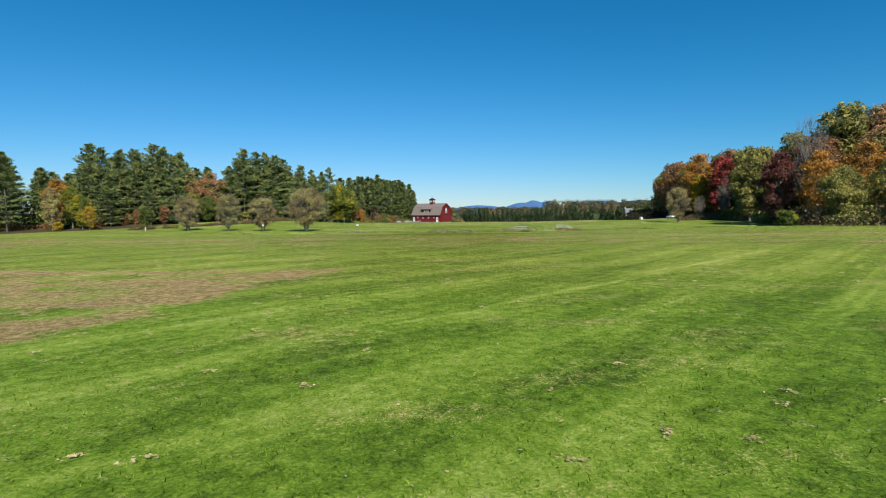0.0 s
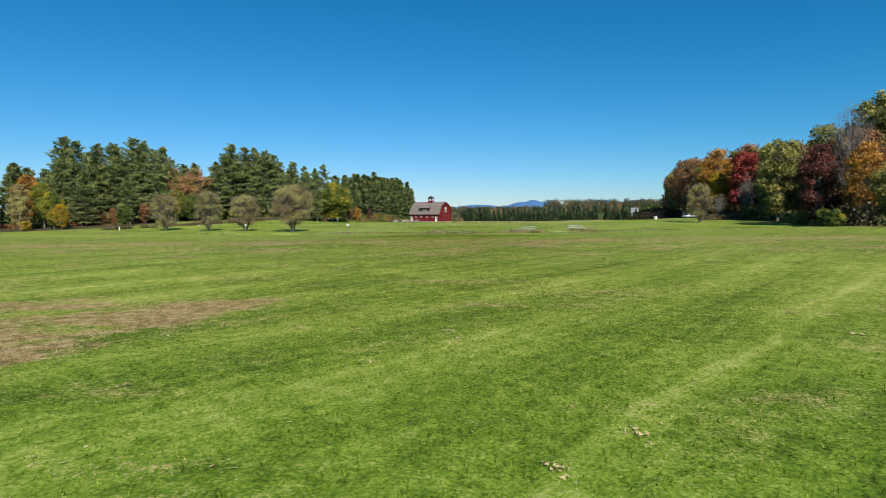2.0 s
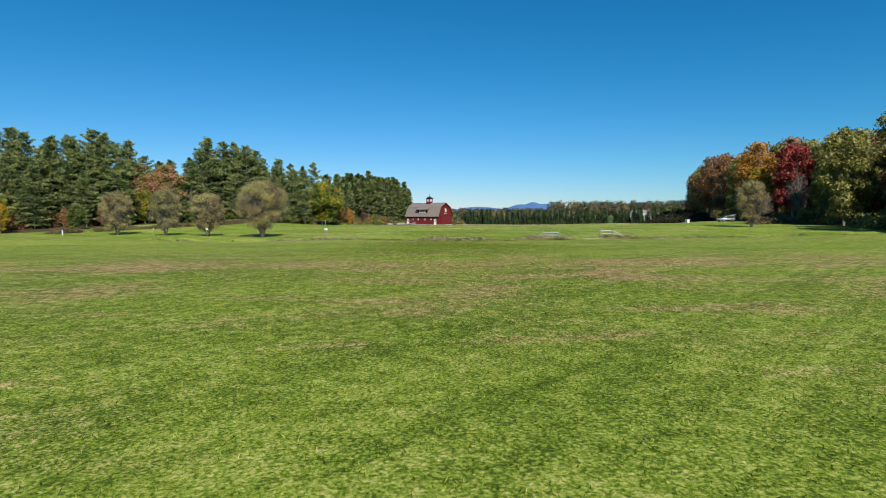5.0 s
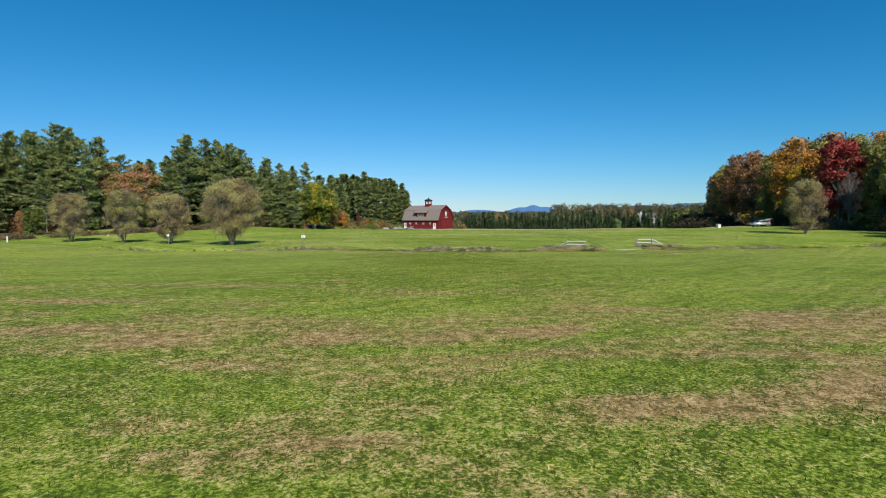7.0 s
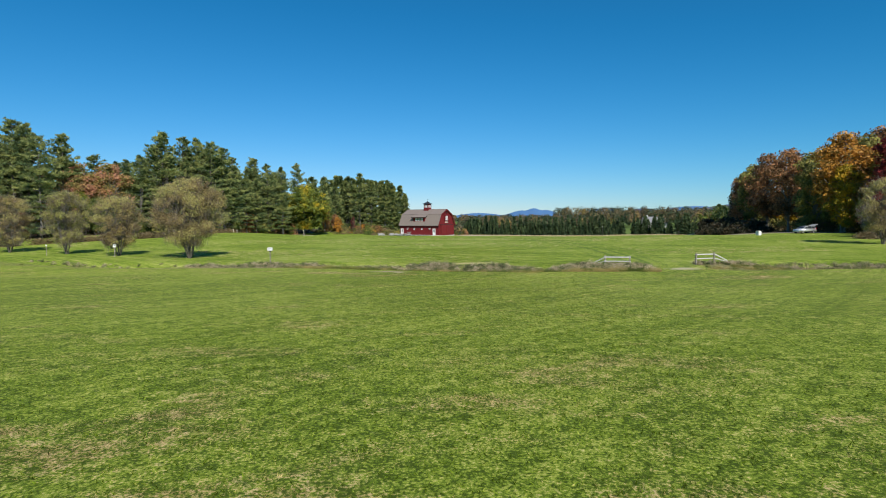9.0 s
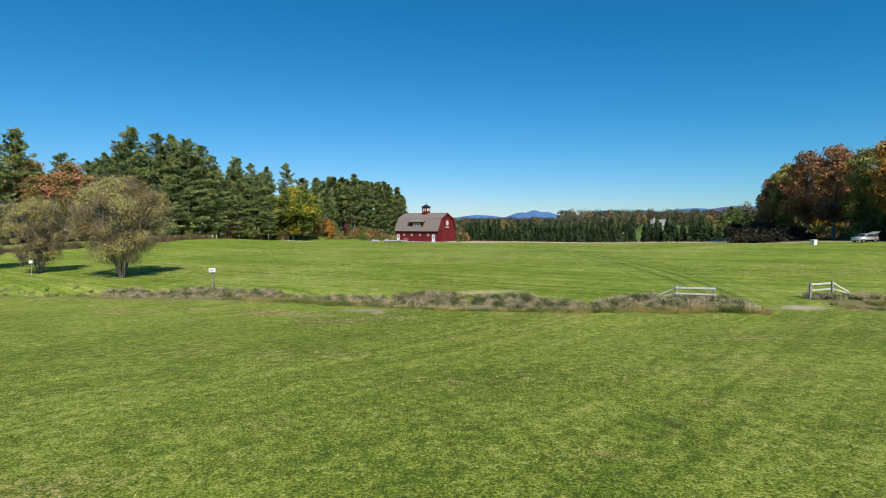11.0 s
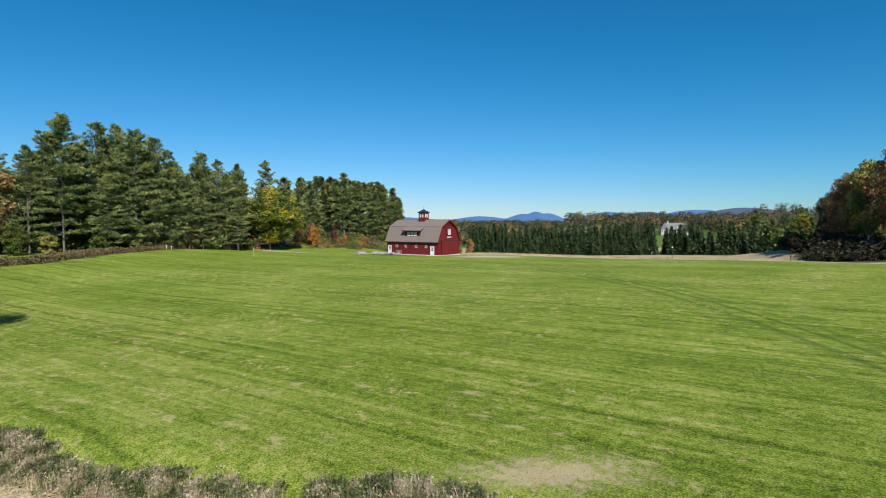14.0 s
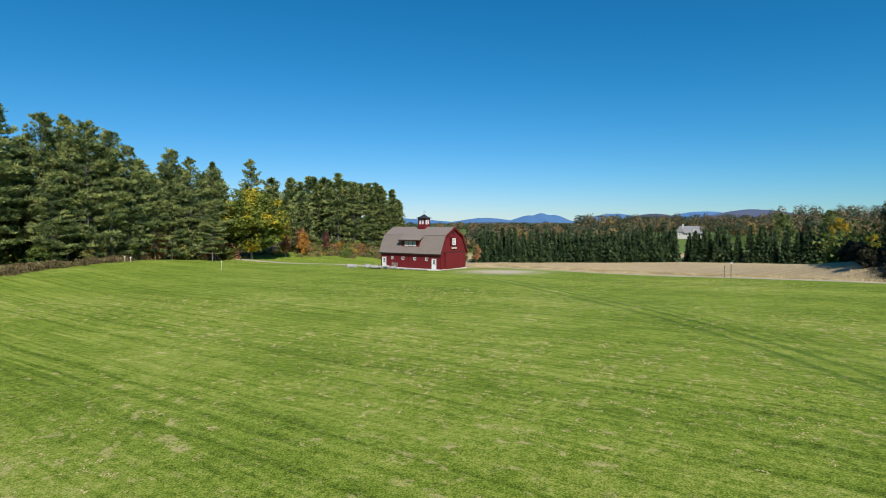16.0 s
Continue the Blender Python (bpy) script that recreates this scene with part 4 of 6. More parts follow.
TALLPINES = [make_pine(15, 28, 0.42, 0.145, "tall white pine with a long bare pale trunk", 1.3, size=0.75, taper=1.35), make_pine(16, 28, 0.07, 0.165, "tall dark green white pine with boughs down to the ground", 1.3, size=0.75, taper=1.2)]

# the pine wood on the left: x, y, height and girth of its edge trees, then the rows behind them
LEFT_EDGE = ((-152, 160, 24, 0.9), (-138, 170, 24.5, 0.9), (-145, 178, 24, 0.9), (-128.5, 197, 29.5, 0.88), (-123, 195, 27.5, 0.75), (-122, 205, 27.5, 0.8), (-118, 207, 28, 0.78),
             (-115, 203, 27, 0.72), (-111, 207, 29.5, 0.86), (-107, 207, 28.5, 0.75), (-102, 204, 25.5, 0.72), (-108, 221, 28.0, 0.8), (-125, 262, 27.5, 0.9), (-118, 268, 27, 0.85),
             (-128, 280, 28, 0.9), (-88, 236, 31.0, 0.90), (-86.3, 246, 30.5, 0.78), (-82.6, 247.5, 30.5, 0.74), (-78, 247.5, 29.5, 0.76), (-76, 252, 28.5, 0.74), (-74.4, 255.5, 25.5, 0.72),
             (-92, 231, 23, 0.8), (-97, 243, 24, 0.8), (-73.5, 273, 28.2, 0.80), (-67, 270, 25.2, 0.72), (-63, 274, 25.0, 0.72), (-70, 266, 19, 0.8), (-61, 268, 15, 0.85), (-68, 314, 29.5, 0.72),
             (-72, 262, 20, 0.8), (-80, 240, 18, 0.85), (-108, 198, 17, 0.85), (-119, 192, 18, 0.9))
for k, (x, y, h, w) in enumerate(LEFT_EDGE):
    plant(PINES[k % 4], x, y, h / 30, w)
for k, (x, y, h) in enumerate(((-92, 248, 26), (-88, 253, 27), (-84, 256, 27), (-81, 260, 26), (-78, 266, 24), (-76, 282, 24), (-71, 286, 23), (-74, 300, 25), (-60, 302, 19), (-55, 309, 18), (-52, 318, 20), (-63, 318, 24), (-59, 328, 25), (-133, 204, 25), (-128, 210, 25), (-122, 216, 25), (-116, 214, 25))):
    plant(BACKPINE, x, y, h / 30, 0.9)
for k in range(34):
    f = (k + rt.uniform(0, 1)) / 34
    q = rt.uniform(8, 26)
    plant(BACKPINE, -166 + 98 * f - 0.8 * q, 176 + 135 * f + 0.6 * q, rt.uniform(0.66, 0.80), 1.0)
# the pine row behind the barn
for k in range(24):
    f = k / 23
    x = -57 + 35 * f + rt.uniform(-1.5, 1.5)
    plant(TALLPINES[0] if k in (3, 4, 6, 7, 9, 11) else TALLPINES[1], x, 333 + 6 * f + rt.uniform(-5, 5), (1.0 - 0.10 * abs(f - 0.3)) * rt.uniform(0.88, 1.02) * (0.84 if k > 21 else 0.97))
for k in range(8):
    plant(TALLPINES[1], rt.uniform(-66, -28), rt.uniform(346, 372), rt.uniform(0.78, 0.92))

LEAFY = [make_leafy(21, 17, 15, 2.2, M_YELLOW, M_BARK, 20000, 0.48, 96, "broad maple turning from green to yellow"),
         make_leafy(22, 20, 12.5, 3.4, M_RUST, M_BARK, 11000, 0.49, 90, "tall hardwood with rust-brown autumn leaves"),
         make_leafy(23, 20, 11.5, 2.0, M_OLIVE, M_BARK, 11000, 0.49, 86, "tall hardwood with olive and yellow leaves"),
         make_leafy(24, 16, 9.5, 2.6, M_CRIMSON, M_BARK, 11000, 0.46, 70, "crimson red maple in full autumn colour"),
         make_leafy(26, 20, 13, 2.0, M_RUST, M_BARK, 5000, 0.95, 44, "tall hardwood deep in the autumn wood"),
         make_leafy(27, 20, 8.5, 5.0, M_TWIG, M_BARK, 500, 0.25, 70, "nearly bare grey hardwood", low=0.6, twigs=5200)]
TALL = (17, 20, 20, 16, 20, 20)
BUSH = make_leafy(25, 4.6, 5.2, 0.2, M_GREENLEAF, M_DARKBARK, 3200, 0.36, 28, "green leafy bush at the wood's edge", "bush", 3, low=0.32)


def leafy(kind, x, y, height, wide=1.0, material=None, label="", name=""):
    ob = plant(LEAFY[kind], x, y, height / TALL[kind], wide)
    if material is not None:
        recolour(ob, material, label, name)
    return ob


O_LABEL = {M_ORANGE: "maple with bright orange autumn leaves", M_RUST: "tall hardwood with rust-brown autumn leaves", M_OLIVE: "tall hardwood with olive and yellow leaves",
           M_YELLOW: "hardwood with golden yellow leaves", M_GREENLEAF: "hardwood still in green leaf", M_DARKLEAF: "hardwood in dark brown-green leaf", M_CRIMSON: "red maple in crimson leaf", M_MAROON: "maple in dark maroon leaf",
           M_PINK: "tall maple with faded salmon-pink leaves", M_TWIG: "nearly bare grey hardwood", M_TURNING: "hardwood turning from green to yellow", M_WILLOW: "thin pale-limbed tree with sparse olive leaves"}
# left wood: the broad maple near the barn, the salmon maples between the pines, smaller hardwoods along the edge
LEFT_LEAFY = ((-58, 286, 0, 20.0, 1.28, M_TURNING), (-106, 224, 1, 20.5, 1.0, M_PINK), (-98, 226, 1, 20.5, 1.05, M_PINK), (-102, 219, 1, 16.5, 1.0, M_PINK), 
              (-111, 215, 1, 17.0, 1.0, M_ORANGE), (-101, 217, 2, 12.5, 1.0, M_TURNING), (-96, 217, 0, 10.5, 0.9, M_GREENLEAF), (-116, 176, 2, 8.0, 1.0, M_YELLOW), (-121, 180, 2, 12.0, 0.9, M_TURNING),
              (-126, 173, 2, 14.0, 0.8, M_WILLOW), (-133, 186, 1, 17.0, 0.9, M_ORANGE), (-127, 184, 1, 14.5, 0.9, M_TURNING), (-108, 189, 2, 6.5, 0.7, M_RUST), (-104, 188, 2, 7.0, 1.3, M_GREENLEAF),
              (-104, 200, 2, 7.5, 1.0, M_RUST), (-94, 222, 2, 9.0, 1.0, M_OLIVE), (-88, 222, 2, 7.0, 1.2, M_GREENLEAF), (-72, 264, 2, 8.0, 1.0, M_RUST), (-66, 280, 2, 9.0, 1.0, M_ORANGE), (-66, 291, 2, 13, 0.8, M_RUST),
              (-51.5, 296, 2, 13.0, 0.55, M_RUST), (-48, 303, 2, 7.5, 1.0, M_ORANGE), (-43, 312, 2, 7.5, 0.55, M_MAROON), (-50, 308, 2, 8.5, 0.9, M_RUST), (-39, 315, 2, 4.0, 1.0, M_ORANGE))
for x, y, k, h, w, m in LEFT_LEAFY:
    leafy(k, x, y, h, w, m, O_LABEL[m])
# right wood: x, y, kind, height, girth
RIGHT = ((94.5, 246, 1, 18.5, 0.9, M_RUST), (93, 238, 1, 20.5, 0.9, M_OLIVE), (91, 227, 1, 22.5, 0.95, M_RUST), (89, 214, 1, 22, 1.0, M_RUST), (88.5, 203, 2, 20, 0.9, M_OLIVE), (86, 190, 1, 22.3, 1.0, M_ORANGE), (84.5, 187, 2, 15, 1.0, M_YELLOW),
         (95, 196, 1, 22.5, 1.0, M_OLIVE), (88.5, 178, 3, 20.5, 0.95, M_CRIMSON), (99, 196, 1, 24.5, 1.0, M_RUST), (96, 183, 1, 22, 1.0, M_OLIVE), (103, 184, 1, 23, 1.0, M_ORANGE), (89, 166, 2, 13.5, 1.0, M_OLIVE), (93, 170, 2, 19, 1.0, M_OLIVE),
         (81, 149, 2, 20.5, 0.95, M_OLIVE), (86, 152, 1, 20.5, 0.9, M_OLIVE), (98, 158, 1, 25, 1.05, M_OLIVE), (92, 160, 1, 20.5, 0.9, M_RUST), (99.6, 140, 1, 30, 1.0, M_OLIVE), (106, 137, 1, 29, 1.0, M_PINK), (110, 150, 1, 29, 1.0, M_PINK),
         (92, 136, 1, 21, 1.0, M_RUST), (88, 141, 1, 19, 0.9, M_MAROON), (72, 121, 2, 16.5, 0.9, M_MAROON), (78, 128, 1, 17, 1.0, M_DARKLEAF), (84, 125, 1, 18, 1.0, M_RUST), (76, 114, 1, 15.5, 0.9, M_ORANGE), (85, 113, 1, 17, 1.0, M_ORANGE), (92, 118, 1, 21, 1.0, M_PINK),
         (74.5, 105, 0, 11.5, 0.85, M_OLIVE), (82, 103, 2, 13, 1.0, M_OLIVE), (90, 101, 1, 20, 1.0, M_RUST), (82, 95, 0, 12, 1.0, M_GREENLEAF), (98, 110, 1, 25, 1.0, M_RUST),
         (83, 167, 5, 12, 0.9, M_TWIG), (78, 172, 5, 7.5, 1.2, M_TWIG), (80, 124, 5, 23.5, 0.8, M_TWIG), (101, 262, 1, 15.5, 0.9, M_DARKLEAF), (98, 254, 2, 14.5, 1.0, M_RUST), (122, 298, 2, 10, 1.2, M_TURNING), (163, 371, 1, 19.5, 0.8, M_YELLOW), (150, 335, 1, 12, 1.1, M_DARKLEAF), (140, 322, 1, 11, 1.2, M_DARKLEAF), (130, 308, 2, 10, 1.2, M_DARKLEAF), (160, 348, 1, 13, 1.1, M_DARKLEAF))
for x, y, k, h, w, m in RIGHT:
    leafy(k, x, y, h, w, m, O_LABEL[m])
for k in range(26):
    f = (k + rt.uniform(0, 1)) / 26
    m = (M_RUST, M_OLIVE, M_RUST, M_ORANGE, M_YELLOW)[k % 5]
    leafy(4, 104 + rt.uniform(0, 18), 96 + 150 * f, rt.uniform(22, 24.5) - 4 * f, 1.0, m, O_LABEL[m])


def thicket(name, spots, seed, material, label, leaf=0.4, n=160, tall=2.2):
    """Undergrowth along a wood's edge, as one mass of leafy sprays."""
    rng = np.random.default_rng(seed)
    C = []
    for x, y, r, h in spots:
        k = int(n * r)
        p = rng.normal(size=(k, 2)) * r * 0.5 + [x, y]
        C.append(np.c_[p, ground_z(p[:, 0], p[:, 1]) + rng.uniform(0, 1, k) ** 1.3 * h])
    C = np.concatenate(C)
    v, f = leaf_tris(rng, C, rng.uniform(0.6, 1.4, len(C)) * leaf)
    me = mesh_np(name, v, f)
    me.materials.append(material)
    return tagged(new(name, me), label, "undergrowth", kind="stuff")


rs = np.random.default_rng(3)
for seed, material, words in ((131, M_ORANGE, "orange brush below the pine row"), (132, M_BRUSH, "tan brush below the pine row"), (133, M_OLIVE, "olive brush below the pine row"), (134, M_GREENLEAF, "green brush below the pine row")):
    low = [(-60 + 46 * f, 318 + rs.normal() * 5 + 5 * f, rs.uniform(1.2, 2.8), rs.uniform(0.8, 3.2)) for f in rs.uniform(0, 1, 5 if material is M_ORANGE else 24)]
    low += [(-56 + 40 * f, 304 + rs.normal() * 5 + 6 * f, rs.uniform(0.8, 1.8), rs.uniform(0.4, 1.3)) for f in rs.uniform(0, 1, 3 if material is M_ORANGE else 8)]
    thicket("low_brush", low, seed, material, words, 0.34, 150)
left_line = [(-150 + 92 * f + rs.normal() * 2.5, 160 + 130 * f + rs.normal() * 2.5, rs.uniform(1.5, 3.2), rs.uniform(1.0, 4.5)) for f in rs.uniform(0, 1, 75)]
left_line += [(-56 + 34 * f, 322 + rs.normal() * 4, rs.uniform(1.5, 3), rs.uniform(1, 4.0)) for f in rs.uniform(0, 1, 30)]
thicket("edge_thicket", left_line[::2], 31, M_GREENLEAF, "green undergrowth under the pine wood's edge")
thicket("edge_thicket", left_line[1::2], 32, M_RUST, "brown undergrowth under the pine wood's edge")
deep = [(-172 + 92 * f - rs.uniform(0, 14), 178 + 130 * f + rs.uniform(0, 10), rs.uniform(3, 5), rs.uniform(5, 12)) for f in rs.uniform(0, 1, 60)]
deep += [(-60 + 38 * f, 352 + rs.normal() * 5, rs.uniform(3, 5), rs.uniform(5, 13)) for f in rs.uniform(0, 1, 24)]
thicket("wood_interior", deep, 33, M_PINE, "dark shaded saplings inside the pine wood", 1.0, 90)
shade = [(-150 + 66 * f, 176 + 78 * f, rs.uniform(3, 4.5), rs.uniform(7, 14)) for f in rs.uniform(0, 1, 34)]
thicket("wood_interior", shade, 40, M_GREENLEAF, "dark shaded saplings inside the pine wood", 0.9, 110)
right_line = [(66 + 30 * f + rs.normal() * 2.5 + 6, 98 + 145 * f + rs.normal() * 2, rs.uniform(1.5, 3.2), rs.uniform(1.2, 4.5)) for f in rs.uniform(0, 1, 60)]
thicket("edge_thicket", right_line[::2], 34, M_OLIVE, "olive undergrowth below the autumn wood")
thicket("edge_thicket", right_line[1::2], 35, M_BRUSH, "brown undergrowth below the autumn wood")
deep = [(88 + 24 * f + rs.uniform(0, 16), 92 + 165 * f, rs.uniform(3, 5), rs.uniform(5, 12)) for f in rs.uniform(0, 1, 70)]
deep += [(rs.uniform(96, 128), rs.uniform(240, 280), rs.uniform(3, 5), rs.uniform(4, 10)) for k in range(34)]
thicket("wood_interior", deep, 36, M_GREENLEAF, "shaded saplings inside the autumn wood", 0.9, 75)
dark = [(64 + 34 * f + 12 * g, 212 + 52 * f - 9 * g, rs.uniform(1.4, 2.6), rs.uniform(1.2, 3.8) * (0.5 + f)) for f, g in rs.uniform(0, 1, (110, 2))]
thicket("track_thicket", dark, 39, M_SHADEBRUSH, "brush beside the dirt track with shade painted into its leaves", 0.55, 110)
brush = [(-100 + 30 * f, 171 + 34 * f + rs.normal() * 0.7, 1.5, rs.uniform(0.7, 1.6)) for f in rs.uniform(0, 1, 44)]
brush += [(-70 - 4 * f + rs.normal() * 0.5, 204 + 56 * f, 1.3, rs.uniform(0.7, 1.5)) for f in rs.uniform(0, 1, 50)]
thicket("edge_brush", brush, 37, M_BRUSH, "dry brown brush along the pine wood", 0.24, 240)
thicket("edge_brush", [(68, 158.5, 1.6, 0.6), (69.5, 160, 1.8, 1.0), (71.5, 161, 2.0, 1.6), (74, 162, 2.4, 1.2), (77, 163, 2.2, 2.0), (79, 160, 2.0, 1.3)], 38, M_BRUSH, "low brown brush mound beside the autumn wood", 0.24, 600)
for x, y, s, m in ((66.5, 108.6, 0.72, M_TURNING), (70, 116, 0.8, M_GREENLEAF), (74, 128, 0.7, M_GREENLEAF), (80, 160, 0.8, M_OLIVE), (84, 200, 0.9, M_OLIVE),
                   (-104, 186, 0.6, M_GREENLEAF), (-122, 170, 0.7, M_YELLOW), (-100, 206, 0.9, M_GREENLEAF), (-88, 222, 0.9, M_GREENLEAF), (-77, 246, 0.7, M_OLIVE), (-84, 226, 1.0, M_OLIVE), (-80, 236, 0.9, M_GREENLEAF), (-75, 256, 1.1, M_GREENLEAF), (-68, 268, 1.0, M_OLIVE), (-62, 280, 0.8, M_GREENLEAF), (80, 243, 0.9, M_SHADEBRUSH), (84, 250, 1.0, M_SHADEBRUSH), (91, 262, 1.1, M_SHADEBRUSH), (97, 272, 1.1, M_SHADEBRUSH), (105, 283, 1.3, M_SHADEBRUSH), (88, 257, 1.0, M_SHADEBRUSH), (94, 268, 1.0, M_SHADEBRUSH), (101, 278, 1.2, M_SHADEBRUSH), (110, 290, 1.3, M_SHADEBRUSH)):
    recolour(plant(BUSH, x, y, s), m, {M_OLIVE: "olive bush at the wood's edge", M_TURNING: "bright yellow-green bush at the wood's edge", M_SHADEBRUSH: "brown-green bush darkened to paint the wood's shade", M_YELLOW: "yellow-leaved bush at the wood's edge"}.get(m, "green leafy bush at the wood's edge"))

# the planted spruces beyond the stubble, two rows with a gap in them, and the mixed woods far behind
SPRUCES = [make_spruce(41, 13), make_spruce(42, 13), make_spruce(43, 13)]
for row in range(3):
    x = 9.0 + row * 1.3
    k = row
    while x < 154:
        if not 101.2 < x < 106.8:
            plant(SPRUCES[k % 3], x, 386 + row * 4 - 0.9 * max(0.0, x - 107) + rt.uniform(-1, 1), rt.choice((0.86, 0.98, 1.04, 1.10, 1.16, 1.24)), rt.uniform(0.85, 1.12))
        x += rt.uniform(2.9, 4.0)
        k += 1


def far_wood(name, x0, x1, y0, y1, h0, h1, n, seed, material, label):
    """A distant wood: many crowns of leaf sprays, merged to the eye by distance."""
    rng = np.random.default_rng(seed)
    C, D, S = [], [], []
    for k in range(n):
        x, y = rng.uniform(x0, x1), rng.uniform(y0, y1)
        h, w = rng.uniform(h0, h1), rng.uniform(4.0, 7.0)
        if y < 612 and abs(x - 195.0 * (y - 100) / 500) < 14:
            continue                       # the clearing round the far house
        q = 300
        d = rng.normal(size=(q, 3))
        d /= np.linalg.norm(d, axis=1, keepdims=True)
        p = d * rng.uniform(0.78, 1.02, (q, 1)) * [w, w, h * 0.34] + [x, y, h * 0.66]
        p[:, 2] += ground_z(x, y)
        C.append(p)
        D.append(d + [0, 0, 0.3])
        S.append(rng.uniform(0.8, 1.7, q))
    C, D, S = np.concatenate(C), np.concatenate(D), np.concatenate(S)
    v, f = leaf_tris(rng, C, S, D, 0.28)
    me = mesh_np(name, v, f)
    me.materials.append(material)
    return tagged(new(name, me), label, "woods", kind="stuff")


far_wood("far_woods", 12, 120, 480, 620, 10, 14.5, 150, 51, M_FARWOOD, "distant mixed autumn woods")
far_wood("far_woods", 112, 330, 500, 660, 15.5, 21.5, 260, 55, M_FARWOOD, "distant mixed autumn woods")
far_wood("far_woods", 330, 640, 540, 760, 18, 30, 200, 52, M_FARWOOD, "distant mixed autumn woods")
far_wood("far_woods", -260, 130, 740, 900, 7, 11, 90, 57, M_FARWOOD, "distant mixed autumn woods")
far_wood("far_woods", 230, 640, 740, 900, 12, 17, 100, 53, M_FARWOOD, "distant mixed autumn woods")
far_wood("far_woods", -70, 16, 440, 540, 7, 10, 60, 56, M_FARWOOD, "low distant woods behind the barn")
far_wood("far_woods", -420, -70, 440, 560, 16, 22, 40, 54, M_FARWOOD, "distant mixed woods behind the pines")
for x, y, s in ((196, 470, 0.75), (206, 480, 0.72), (228, 474, 0.8), (236, 482, 0.78)):
    plant(BACKPINE, x, y, s)
leafy(3, 8.6, 374, 8.6, 0.9, M_PINK, "small salmon-red maple far behind the barn")
leafy(2, 3.6, 380, 7.2, 0.9, M_OLIVE, "small olive tree far behind the barn")

# the row of willows before the left wood
WILLOW = make_leafy(61, 12.0, 11.2, 1.9, M_WILLOW, M_DARKBARK, 36000, 0.15, 190, "multi-stemmed willow with sparse brown-green leaves", "willow_tree", 11, 0.62, "willows", 0.60, 4500)
WILLOW_B = make_leafy(62, 9.6, 8.0, 1.4, M_WILLOW, M_DARKBARK, 21000, 0.145, 130, "multi-stemmed willow with sparse brown-green leaves", "willow_tree", 7, 0.62, "willows", 0.60, 2600)
plant(WILLOW, -38.4, 147.6, 1.0, turn=0)
plant(WILLOW_B, -52.0, 153.0, 1.0, turn=40)
recolour(plant(WILLOW_B, -64.0, 158.5, 1.12, 0.85, turn=130), M_WILLOW_GREEN, "multi-stemmed willow with thin yellow-green leaves")
plant(WILLOW_B, -79.0, 165.3, 1.08, turn=200)
recolour(plant(WILLOW_B, 60.5, 146.0, 1.0, 0.85, turn=250), M_WILLOW, "small grey-green tree alone on the meadow's edge")


# ---- barn ----
BARN = pose(-3.86, 239.04, float(ground_z(-3.86, 239.04)) - 0.02, 0, 0, -34.75)
BL, BW, EAVE, KNEE, RIDGE = 15.3, 8.75, 3.45, 6.55, 8.15   # length, width, eave, roof break and ridge heights


